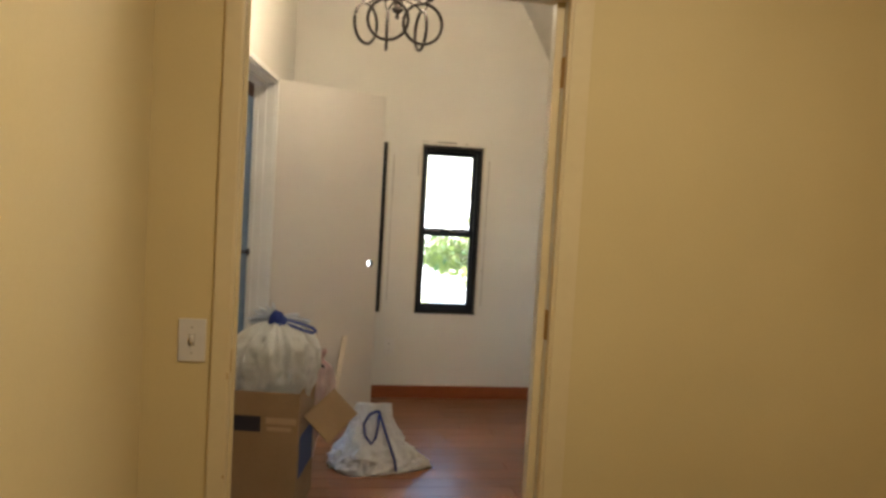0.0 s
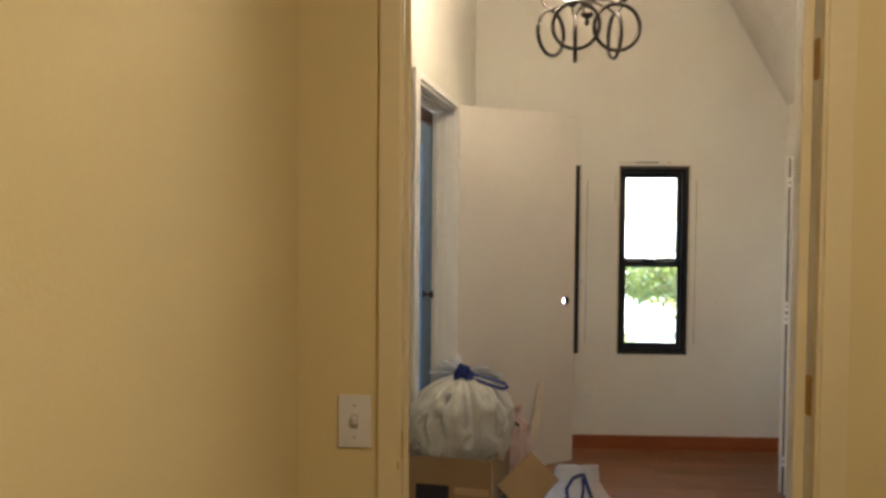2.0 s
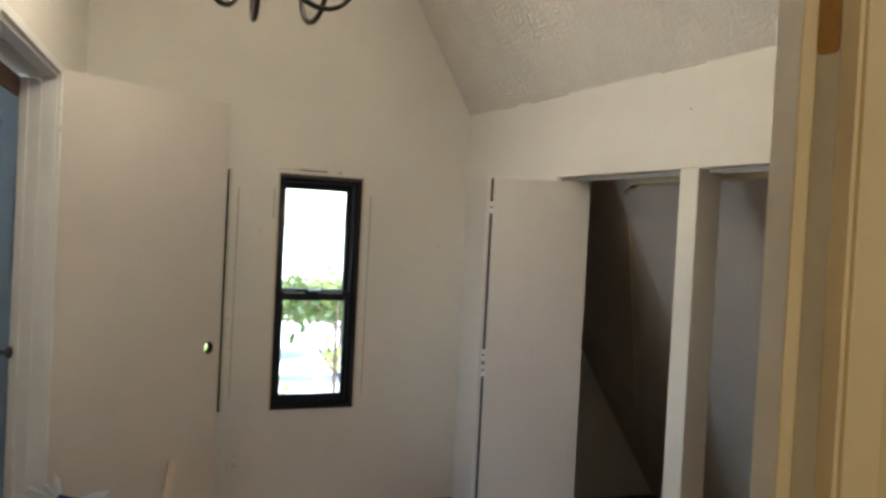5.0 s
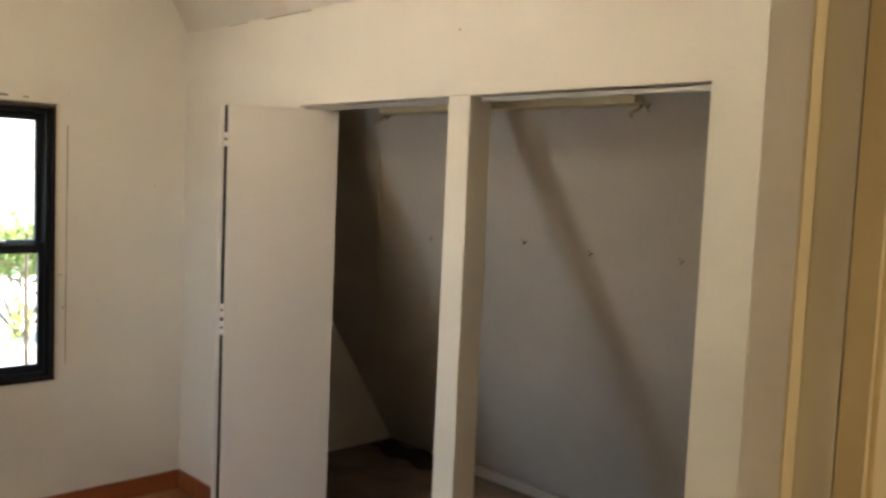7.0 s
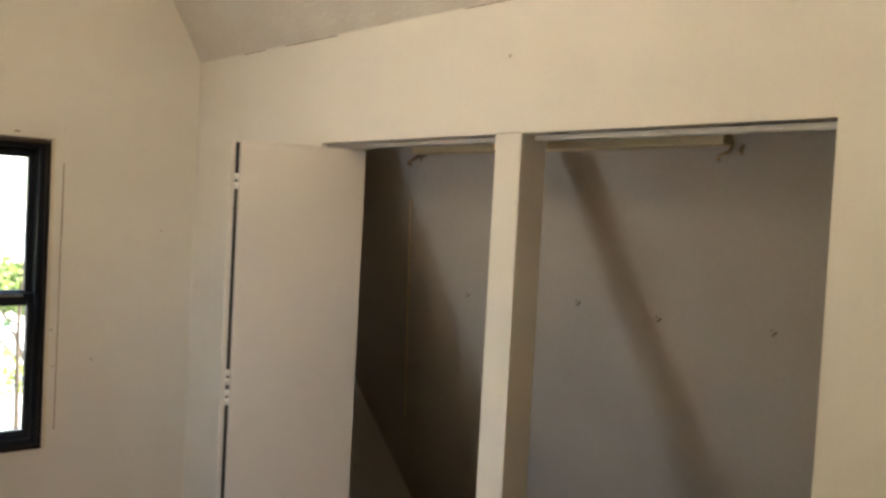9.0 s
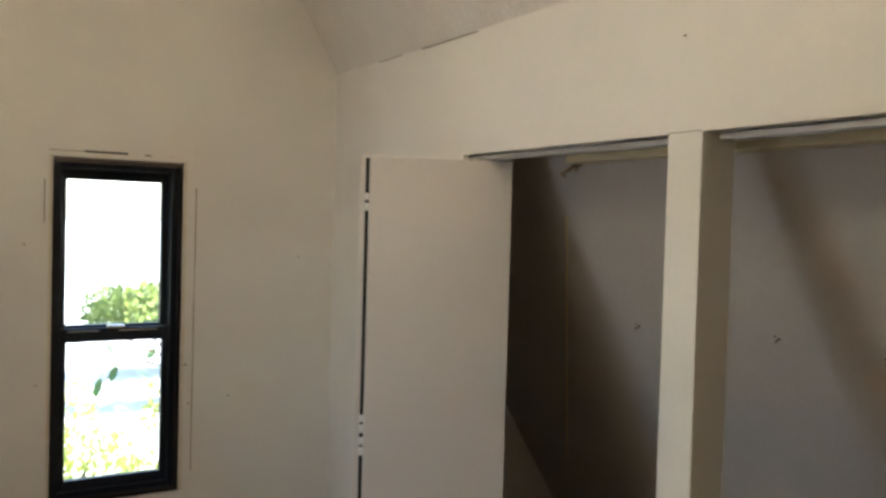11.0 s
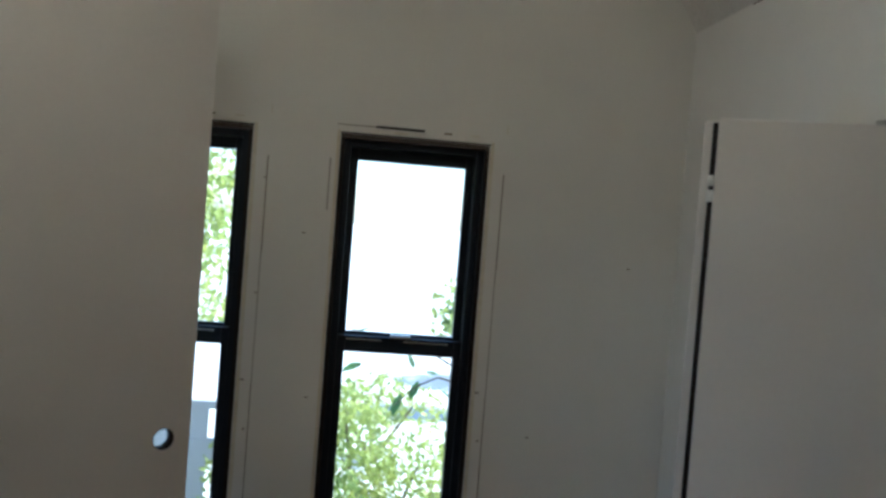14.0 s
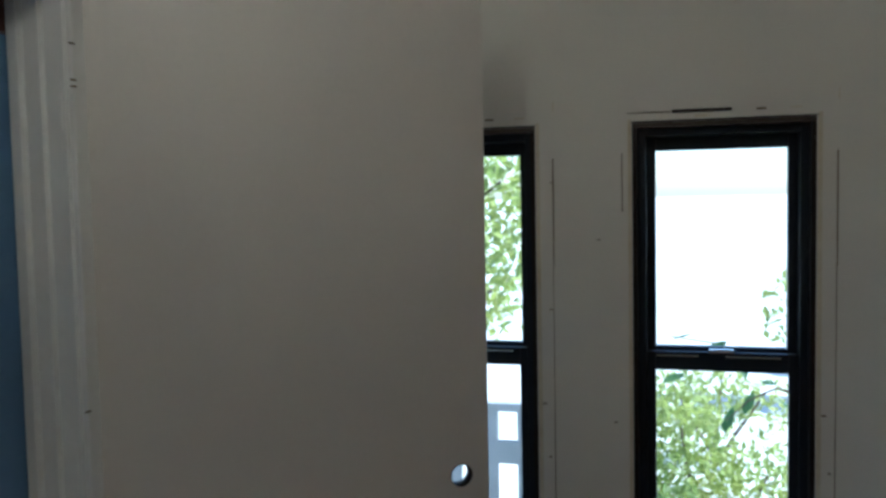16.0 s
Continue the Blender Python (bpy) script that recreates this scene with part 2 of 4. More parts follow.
# west wall with the outer door's opening
boxes("wall_west", PAINT,
      [(0.0, OPEN0, 0, 0.15, -0.02, 3.2), (OPEN1, 3.46, 0, 0.15, -0.02, 3.2), (OPEN0, OPEN1, 0, 0.15, OPENTOP, 3.2)],
      "white painted wall with an outer door opening", m=LEFT)
# east wall with two closet openings and a post between them
Y0, Y1, Y2, Y3 = -0.92, -1.742, -1.836, -2.655
boxes("wall_east", PAINT,
      [(EAST, EAST + 0.10, Y0, 0, -0.02, 2.6), (EAST, EAST + 0.10, SOUTH - 0.02, Y3, -0.02, 2.6),
       (EAST, EAST + 0.10, Y3, Y0, HEAD, 2.6), (EAST + 0.001, EAST + 0.10, Y2, Y1, -0.02, HEAD)],
      "white painted wall round a double closet opening")
boxes("wall_south", PAINT,
      [(-1.6, JL - 0.02, SOUTH - 0.065, SOUTH, -0.02, 3.2), (JR + 0.02, 1.75, SOUTH - 0.065, SOUTH, -0.02, 3.2),
       (JL - 0.02, JR + 0.02, SOUTH - 0.065, SOUTH, DOORTOP + 0.02, 3.2)],
      "white room side of the wall with the inner doorway")
boxes("wall_hall_north", HALL,
      [(-1.5, JL - 0.02, HALLFACE, SOUTH - 0.067, -0.02, 3.2), (JR + 0.02, 1.75, HALLFACE, SOUTH - 0.067, -0.02, 3.2),
       (JL - 0.02, JR + 0.02, HALLFACE, SOUTH - 0.067, DOORTOP + 0.02, 3.2)],
      "yellow hall wall round the doorway")
boxes("wall_hall_west", HALL, [(-1.42, -1.29, -7.6, HALLFACE, -0.02, 2.6)], "yellow hall side wall")
# Unseen east wall, end wall and ceiling, added to close the hall to daylight.
boxes("wall_hall_east", HALL, [(1.15, 1.28, -7.6, HALLFACE, -0.02, 2.6)], "yellow hall side wall")
boxes("wall_hall_south", HALL, [(-1.42, 1.28, -7.73, -7.6, -0.02, 2.6)], "unseen yellow wall closing the hall's end")
boxes("ceiling_hall", PAINT, [(-1.5, 1.4, -7.73, HALLFACE, 2.42, 2.5)], "unseen white ceiling closing the hall", "ceiling")

# ceiling: a steep slope over the closet wall and a flat top
bm = bmesh.new()
run = (TOP - EAVE) / 1.70
for x0, z0, x1, z1 in ((EAST + 0.02, EAVE - 0.036, EAST - run, TOP), (EAST - run, TOP, -1.75, TOP)):
    v = [bm.verts.new((x, y, z + d)) for d in (0, 0.08) for x, z in ((x0, z0), (x1, z1)) for y in (0.05, SOUTH - 0.05)]
    for f in ((0, 1, 3, 2), (4, 6, 7, 5), (0, 2, 6, 4), (1, 5, 7, 3), (0, 4, 5, 1), (2, 3, 7, 6)):
        bm.faces.new([v[i] for i in f])
structure(part("ceiling", bm, POPCORN), "rough textured off-white sloping ceiling", "ceiling")
# Unseen deck added over the rooms to block sun and sky.
boxes("roof", SIDING, [(-2.2, 2.2, -7.8, 0.3, 3.21, 3.3)], "unseen roof deck that keeps sun and sky out", "roof")

# closet inside: its back is the roof's slope, which runs down to the floor
PITCH, FOOT = 1.60, 2.34


def on_slope(z):
    return FOOT - z / PITCH


bm = bmesh.new()
v = [bm.verts.new(q) for y in (0.05, -3.3) for q in ((on_slope(2.02), y, 2.02), (FOOT + 0.02, y, -0.032), (FOOT + 0.14, y, -0.032), (on_slope(2.02) + 0.12, y, 2.02))]
for f in ((0, 1, 2, 3), (7, 6, 5, 4), (0, 4, 5, 1), (1, 5, 6, 2), (2, 6, 7, 3), (3, 7, 4, 0)):
    bm.faces.new([v[i] for i in f])
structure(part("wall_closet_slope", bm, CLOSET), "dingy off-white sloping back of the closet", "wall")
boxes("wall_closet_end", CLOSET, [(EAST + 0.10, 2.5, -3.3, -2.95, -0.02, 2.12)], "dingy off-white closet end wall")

# floor: joined underlay and separate planks
floor = structure(part("floor", box(-1.7, 1.7, -7.7, 0.0, -0.06, -0.004), UNDER), "red-brown laminate plank floor", "floor")

boxes("floor_closet", SUBFLOOR, [(EAST + 0.002, 2.36, -2.95, 0.0, -0.03, 0.004)], "mottled brown closet floor boards", "floor")

# doorway between hall and room
frame_in = structure(empty("door_frame"), "cream painted door frame without its door", "door frame")
part("jamb", box(JL - 0.018, JL, HALLFACE - 0.004, SOUTH + 0.004, 0, DOORTOP), CREAM, frame_in)
part("jamb", box(JR, JR + 0.018, -3.450, SOUTH + 0.004, 0, DOORTOP), TRIM, frame_in, "white painted jamb on the hinge side")
part("jamb", box(JR - 0.0015, JR + 0.018, HALLFACE - 0.004, -3.452, 0, DOORTOP), CREAM, frame_in)
part("stop", box(JR - 0.024, JR - 0.0005, RABBET, SOUTH + 0.003, 0, DOORTOP), TRIM, frame_in, "white rebated stop", bevel=0.0015)
part("stop_edge", box(JR - 0.0235, JR - 0.0005, RABBET - 0.0025, RABBET - 0.0003, 0, DOORTOP), CREAM, frame_in, "cream painted edge of the stop")
part("head", box(JL - 0.018, JR + 0.018, HALLFACE - 0.004, SOUTH + 0.004, DOORTOP, DOORTOP + 0.018), CREAM, frame_in)
part("stop", box(JL + 0.0005, JL + 0.011, RABBET, SOUTH + 0.003, 0, DOORTOP), CREAM, frame_in)
for a, b in ((JL - 0.052, JL - 0.004), (JR + 0.006, JR + 0.066)):
    part("casing", box(a, b, HALLFACE - 0.010, HALLFACE - 0.0005, 0, DOORTOP + 0.066), CREAM, frame_in, bevel=0.004)
    part("casing", box(a, b, SOUTH + 0.0005, SOUTH + 0.016, 0, DOORTOP + 0.066), TRIM, frame_in, "white casing", bevel=0.004)
part("casing", box(JL - 0.006, JR + 0.006, HALLFACE - 0.010, HALLFACE - 0.0005, DOORTOP + 0.006, DOORTOP + 0.066), CREAM, frame_in, bevel=0.004)
part("casing", box(JL - 0.006, JR + 0.006, SOUTH + 0.0005, SOUTH + 0.016, DOORTOP + 0.006, DOORTOP + 0.066), TRIM, frame_in, "white casing", bevel=0.004)
for z in (0.27, 1.007, 1.745):
    pts = [(-3.433 + sy * 0.016 + 0.008 * (math.cos(a) - sy), z + 0.045 + sz * 0.045 + 0.008 * (math.sin(a) - sz))
           for sy, sz, a0 in ((1, 1, 0), (-1, 1, 90), (-1, -1, 180), (1, -1, 270)) for a in (radians(a0 + 22.5 * k) for k in range(5))]
    bm = bmesh.new()
    low = bm.faces.new([bm.verts.new((JR + 0.001, a, b)) for a, b in pts])
    ext = bmesh.ops.extrude_face_region(bm, geom=[low])
    bmesh.ops.translate(bm, vec=(-0.0025, 0, 0), verts=[v for v in ext["geom"] if isinstance(v, bmesh.types.BMVert)])
    part("hinge_mortise", bm, BRASS, frame_in, "bare wood hinge mortise")
part("strike_mortise", box(JL - 0.001, JL + 0.0015, -3.466, -3.442, 0.90, 0.96), BRASS, frame_in, "bare wood strike mortise")
for z0, z1 in ((0.885, 0.900), (0.61, 0.618)):
    part("chip", box(JL - 0.008, JL - 0.0045, HALLFACE - 0.0112, HALLFACE - 0.009, z0, z1), BRASS, frame_in, "chipped paint")

# outer door's frame in the west wall
frame_out = structure(empty("outer_door_frame", LEFT), "white painted outer door frame", "door frame")
part("jamb", box(OPEN0 - 0.001, OPEN0 + 0.02, -0.004, 0.154, 0, OPENTOP - 0.02), TRIM, frame_out)
part("jamb", box(OPEN1 - 0.02, OPEN1 + 0.001, -0.004, 0.154, 0, OPENTOP - 0.02), TRIM, frame_out)
part("head", box(OPEN0, OPEN1, -0.004, 0.154, OPENTOP - 0.02, OPENTOP + 0.001), TRIM, frame_out)
part("stop", box(OPEN0 + 0.02, OPEN0 + 0.032, 0.045, 0.085, 0, OPENTOP - 0.02), TRIM, frame_out)
part("outer_stop", box(OPEN0 + 0.02, OPEN0 + 0.046, 0.0855, 0.113, 0, OPENTOP - 0.033), TRIM, frame_out, bevel=0.003)
part("stop", box(OPEN0 + 0.032, OPEN1 - 0.032, 0.045, 0.085, OPENTOP - 0.032, OPENTOP - 0.02), TRIM, frame_out)
part("casing", box(OPEN1 - 0.012, OPEN1 + 0.085, -0.018, -0.0005, 0, OPENTOP + 0.022), TRIM, frame_out, bevel=0.004)
part("casing", box(OPEN0 - 0.045, OPEN0 + 0.012, -0.018, -0.0005, 0, OPENTOP + 0.022), TRIM, frame_out, bevel=0.004)
part("casing", box(OPEN0 + 0.012, OPEN1 - 0.012, -0.018, -0.0005, OPENTOP - 0.008, OPENTOP + 0.022), TRIM, frame_out, bevel=0.004)
part("threshold", box(OPEN0, OPEN1, 0.0, 0.16, -0.004, 0.018), DARKMETAL, frame_out, "dark metal threshold")
part("hinge_leaf", box(OPEN0 + 0.0195, OPEN0 + 0.0225, 0.004, 0.034, 1.72, 1.81), TRIM, frame_out)
part("hinge_leaf", box(OPEN0 + 0.0195, OPEN0 + 0.0225, 0.004, 0.034, 1.03, 1.12), TRIM, frame_out)
for z in (1.80, 1.812, 1.88, 1.18):
    part("chip", box(OPEN0 + 0.006, OPEN0 + 0.0195, -0.0195, -0.0178, z, z + 0.0035), SCAR, frame_out, "scraped paint")
part("strike_plate", box(OPEN0 + 0.0195, OPEN0 + 0.0225, 0.10, 0.125, 0.90, 0.955), PLASTIC, frame_out, "pale strike plate")

# glazed storm door on the outside of that opening
storm = tagged(empty("storm_door", LEFT), "storm door coloured blue for skylight, with a divided glass light", "door")
S0, S1, SY0, SY1, STOP = OPEN0 + 0.022, OPEN1 - 0.022, 0.115, 0.150, 1.905
part("stile", box(S0, S0 + 0.27, SY0, SY1, 0.02, STOP), BLUE, storm, bevel=0.003)
part("stile", box(S1 - 0.10, S1, SY0, SY1, 0.02, STOP), BLUE, storm, bevel=0.003)
part("rail", box(S0 + 0.27, S1 - 0.10, SY0, SY1, 1.80, STOP), BLUE, storm)
part("rail", box(S0 + 0.27, S1 - 0.10, SY0, SY1, 0.02, 0.24), BLUE, storm)
pane = part("pane", box(S0 + 0.27, S1 - 0.10, 0.130, 0.134, 0.24, 1.80), GLASS, storm)
pane.visible_shadow = False
for k in range(1, 8):
    z = 1.785 - k * 0.208
    part("muntin", box(S0 + 0.27, S1 - 0.10, 0.122, 0.142, z - 0.008, z + 0.008), BLUE, storm)
part("muntin", box((S0 + S1) / 2 + 0.077, (S0 + S1) / 2 + 0.093, 0.1215, 0.142, 0.24, 1.80), BLUE, storm)
part("handle", lathe([(0.0, 0.0), (0.02, 0.0), (0.02, 0.008), (0.008, 0.012), (0.008, 0.03), (0.02, 0.038), (0.02, 0.05), (0.0, 0.055)], 12,
                             m=Matrix.Translation((S0 + 0.24, SY0, 1.045)) @ Matrix.Rotation(radians(90), 4, "X")), DARKMETAL, storm, "dark round handle", smooth=True)
header = structure(part("header_board", box(OPEN0 + 0.02, OPEN1 - 0.02, 0.114, 0.15, STOP + 0.004, OPENTOP - 0.034, m=LEFT), BROWN), "dark red-brown header board over the storm door", "trim")

# baseboards
structure(part("baseboard", box(-0.88, EAST - 0.014, -0.014, -0.0005, 0, 0.088), BASE, bevel=0.003), "red-brown wooden baseboard", "baseboard")
structure(part("baseboard", box(EAST - 0.014, EAST - 0.0005, Y0 + 0.0, -0.0005, 0, 0.088), BASE, bevel=0.003), "red-brown wooden baseboard", "baseboard")
structure(part("baseboard", box(EAST - 0.014, EAST - 0.0005, SOUTH, Y3, 0, 0.088), BASE, bevel=0.003), "red-brown wooden baseboard", "baseboard")


# ---- windows ----
def window(name, a, b):
    w = structure(empty(name), "narrow black-bronze sash window with a brown liner", "window")
    d = 0.012
    part("liner", box(a, a + d, 0.002, 0.135, SILL + d, WTOP - d), LINER, w)
    part("liner", box(b - d, b, 0.002, 0.135, SILL + d, WTOP - d), LINER, w)
    part("liner", box(a, b, 0.002, 0.135, WTOP - d, WTOP), HEADWOOD, w, "raw brown wood head liner")
    part("window_sill", box(a, b, -0.004, 0.135, SILL, SILL + d), LINER, w, bevel=0.002)
    i0, i1, j0, j1 = a + d, b - d, SILL + d, WTOP - d
    f = 0.020
    part("window_frame", box(i0, i0 + f, 0.03, 0.12, j0, j1), BRONZE, w, bevel=0.002)
    part("window_frame", box(i1 - f, i1, 0.03, 0.12, j0, j1), BRONZE, w, bevel=0.002)
    part("window_frame", box(i0 + f, i1 - f, 0.03, 0.12, j1 - f, j1), BRONZE, w, bevel=0.002)
    part("window_frame", box(i0 + f, i1 - f, 0.03, 0.12, j0, j0 + f), BRONZE, w, bevel=0.002)
    mid = 1.158
    for zz0, zz1, yy, h0, h1 in ((mid - 0.018, j1 - f, 0.082, 0.046, 0.034), (j0 + f, mid + 0.020, 0.045, 0.034, 0.047)):
        s = empty("sash", parent=w)
        e = 0.022
        part("stile", box(i0 + f, i0 + f + e, yy, yy + 0.028, zz0, zz1), BRONZE, s, bevel=0.002)
        part("stile", box(i1 - f - e, i1 - f, yy, yy + 0.028, zz0, zz1), BRONZE, s, bevel=0.002)
        part("rail", box(i0 + f + e, i1 - f - e, yy, yy + 0.028, zz1 - h1, zz1), BRONZE, s, bevel=0.002)
        part("rail", box(i0 + f + e, i1 - f - e, yy, yy + 0.028, zz0, zz0 + h0), BRONZE, s, bevel=0.002)
        p = part("pane", box(i0 + f + e, i1 - f - e, yy + 0.012, yy + 0.016, zz0 + h0, zz1 - h1), GLASS, s)
        p.visible_shadow = False
    mid_x = (a + b) / 2
    part("sash_lock", box(mid_x - 0.03, mid_x + 0.03, 0.036, 0.052, mid + 0.020, mid + 0.030), CHROME, w, "small bright sash lock", bevel=0.002)
    # Two bright strips added as the highlights along the meeting rail.
    for x0, x1 in ((i0 + 0.045, mid_x - 0.055), (mid_x + 0.01, i1 - 0.06)):
        part("highlight_strip", box(x0, x1, 0.037, 0.046, mid + 0.010, mid + 0.0135), CHROME, w, "thin bright strip standing for a highlight on the sash rail")
    # traces left by the missing trim
    t = w
    for z0, z1, o, wd in ((1.40, 1.672, 0.0, 0.0028), (1.03, 1.40, -0.0006, 0.0016), (0.66, 1.03, -0.0016, 0.0022)):
        part("trim_scar", box(b + 0.044 + o, b + 0.044 + o + wd, -0.002, 0.001, z0, z1), SCAR, t, "torn paint line")
    part("trim_scar", box(b + 0.046, b + 0.0485, -0.002, 0.001, 1.790, 1.815), PATCH, t, "bare plaster mark")
    part("trim_scar", box(a - 0.026, a - 0.0235, -0.002, 0.001, 1.535, 1.680), SCAR, t, "torn paint line")
    part("trim_scar", box(a + 0.096, a + 0.234, -0.003, 0.001, WTOP + 0.022, WTOP + 0.0285), LINER, t, "dark gap in the torn paint")
    part("trim_scar", box(a + 0.290, a + 0.312, -0.003, 0.001, WTOP + 0.021, WTOP + 0.0255), SCAR, t, "torn paint line")
    part("trim_scar", box(a + 0.365, a + 0.392, -0.002, 0.001, WTOP + 0.022, WTOP + 0.025), PATCH, t, "bare plaster mark")
    part("trim_scar", box(a - 0.012, a + 0.092, -0.002, 0.001, WTOP + 0.0235, WTOP + 0.0255), SCAR, t, "torn paint line")
    part("trim_scar", box(a + 0.15, a + 0.185, -0.002, 0.001, WTOP + 0.010, WTOP + 0.015), PATCH, t, "bare plaster mark")
    part("head_gap", box(a - 0.002, b + 0.004, -0.0022, 0.0015, WTOP + 0.0005, WTOP + 0.0045), LINER, t, "dark gap over the window")
    part("trim_scar", box(b + 0.002, b + 0.012, -0.0025, 0.001, SILL, WTOP + 0.01), PATCH, t, "bare plaster edge")
    part("trim_scar", box(a - 0.010, a - 0.002, -0.0025, 0.001, SILL, WTOP + 0.01), PATCH, t, "bare plaster edge")
    part("trim_scar", box(b + 0.008, b + 0.024, -0.002, 0.001, 1.040, 1.044), SCAR, t, "torn paint mark")
    part("trim_scar", box(b + 0.028, b + 0.034, -0.002, 0.001, 0.90, 0.905), SCAR, t, "torn paint mark")
    return w


for n, (a, b) in enumerate(WINDOWS):
    window("window_%d" % (n + 1), a, b)

# ---- white slab door standing open ----
HINGE, FREE = Vector((-0.997, -0.779, 0)), Vector((-0.306, -0.310, 0))
along = (FREE - HINGE).normalized()
turn = math.degrees(math.atan2(along.y, along.x))
slab = tagged(empty("outer_door", pose(HINGE.x, HINGE.y, 0, 0, 0, turn)), "white painted flush door standing open", "door")
W = (FREE - HINGE).length
HX, HZ, HR = W - 0.065, 0.954, 0.027      # empty bore where the knob is missing


def bored_leaf(w, z0, z1, thick):
    """A flush door with a round hole bored through it."""
    bm = bmesh.new()
    n = 32
    q = 0.045
    skins = []
    for y in (0.0, thick):
        v = lambda x, z: bm.verts.new((x, y, z))
        circle = [v(HX + HR * math.cos(2 * math.pi * k / n), HZ + HR * math.sin(2 * math.pi * k / n)) for k in range(n)]
        square = []
        for k in range(n):
            c, d2 = math.cos(2 * math.pi * k / n), math.sin(2 * math.pi * k / n)
            g = q / max(abs(c), abs(d2))
            square.append(v(HX + g * c, HZ + g * d2))
        faces = [(circle[k], circle[(k + 1) % n], square[(k + 1) % n], square[k]) for k in range(n)]
        for a, b, c, d2 in ((0, w, z0, HZ - q), (0, w, HZ + q, z1), (0, HX - q, HZ - q, HZ + q), (HX + q, w, HZ - q, HZ + q)):
            faces.append((v(a, c), v(b, c), v(b, d2), v(a, d2)))
        for f in faces:
            bm.faces.new(f if y == 0 else f[::-1])
        skins.append(circle)
    for k in range(n):
        bm.faces.new((skins[0][(k + 1) % n], skins[0][k], skins[1][k], skins[1][(k + 1) % n]))
    for a, b, c, d2 in (((0, z0), (w, z0), 0, thick), ((w, z0), (w, z1), 0, thick), ((w, z1), (0, z1), 0, thick), ((0, z1), (0, z0), 0, thick)):
        bm.faces.new([bm.verts.new(p) for p in ((a[0], c, a[1]), (a[0], d2, a[1]), (b[0], d2, b[1]), (b[0], c, b[1]))])
    bmesh.ops.remove_doubles(bm, verts=bm.verts[:], dist=0.00001)
    bmesh.ops.recalc_face_normals(bm, faces=bm.faces[:])
    return bm


bore = lathe([(HR - 0.0008, 0.0015), (HR - 0.0008, 0.0345), (HR - 0.003, 0.0345), (HR - 0.003, 0.0015), (HR - 0.0008, 0.0015)], 32, m=Matrix.Translation((HX, 0, HZ)) @ Matrix.Rotation(radians(-90), 4, "X"))
part("knob_bore", bore, LINER, slab, "dark raw edge of the empty knob hole", smooth=True)
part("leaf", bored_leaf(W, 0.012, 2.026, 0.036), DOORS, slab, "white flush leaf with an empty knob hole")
part("latch_plate", box(W - 0.001, W + 0.001, 0.008, 0.032, 0.91, 0.97), CHROME, slab, "polished metal latch plate")
for z in (0.22, 1.03, 1.72):
    part("hinge", rod((-0.006, -0.004, z), (-0.006, -0.004, z + 0.09), 0.006), DARKMETAL if z == 1.03 else TRIM, slab, smooth=True)

# ---- folding closet door ----
fold = Vector((0.712, -0.895, 0))
inner = Vector((1.096, -1.047, 0))
d = (inner - fold).normalized()
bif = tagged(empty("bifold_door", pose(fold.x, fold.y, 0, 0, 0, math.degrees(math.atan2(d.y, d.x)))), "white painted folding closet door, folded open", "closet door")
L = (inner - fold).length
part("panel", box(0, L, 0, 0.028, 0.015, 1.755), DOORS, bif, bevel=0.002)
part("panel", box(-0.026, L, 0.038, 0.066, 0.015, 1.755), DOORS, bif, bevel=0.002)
# Dark strip put in for the shade between the folded panels.
part("gap_shade_strip", box(-0.010, -0.001, 0.020, 0.0375, 0.016, 1.750), LINER, bif, "dark strip standing for shade between the panels")
for z in (0.16, 0.90, 0.965, 1.60):
    part("hinge", rod((-0.006, 0.018, z), (-0.006, 0.018, z + 0.022), 0.007), TRIM, bif, smooth=True)
    part("hinge", rod((-0.006, 0.018, z + 0.030), (-0.006, 0.018, z + 0.05), 0.007), TRIM, bif, smooth=True)
    part("hinge_leaf", box(0.0, 0.02, 0.0285, 0.0345, z, z + 0.05), TRIM, bif)

# ---- closet fittings ----
for a, b in ((Y1 - 0.004, Y0), (Y3, Y2 - 0.03)):
    bm = box(EAST + 0.020, EAST + 0.024, a, b, HEAD - 0.018, HEAD - 0.005)
    box(EAST + 0.056, EAST + 0.060, a, b, HEAD - 0.018, HEAD - 0.005, bm=bm)
    box(EAST + 0.024, EAST + 0.056, a, b, HEAD - 0.008, HEAD - 0.005, bm=bm)
    tagged(part("door_track", bm, TRACK), "pale grey metal folding-door track under the closet head", "door track", "closet door tracks")
rail = tagged(empty("closet_rail"), "cream painted hanging rail on wooden brackets", "closet rail")
RX = on_slope(1.765)
for y0, y1 in ((-2.31, -1.745), (-1.735, -1.17)):
    part("bar", box(RX - 0.045, RX + 0.012, y0, y1, 1.750, 1.785), CREAM, rail, bevel=0.004)
for y in (-2.30, -1.145):
    bm = tube([(RX + 0.01, y, 1.75), (RX - 0.02, y - 0.012, 1.735), (RX - 0.03, y + 0.012, 1.722), (RX - 0.01, y + 0.02, 1.716)], 0.005)
    tube([(RX + 0.01, y - 0.03, 1.75), (RX - 0.02, y - 0.04, 1.738), (RX - 0.02, y - 0.045, 1.726)], 0.0045, bm=bm)
    part("bracket", bm, LATH, rail, "bare wood bracket", smooth=True)
tagged(part("ceiling_hook", tube([(1.205, -2.42, 1.82), (1.205, -2.42, 1.800), (1.205, -2.408, 1.785), (1.205, -2.395, 1.793)], 0.004), PLASTIC, smooth=True), "small white hook in the closet", "hook")
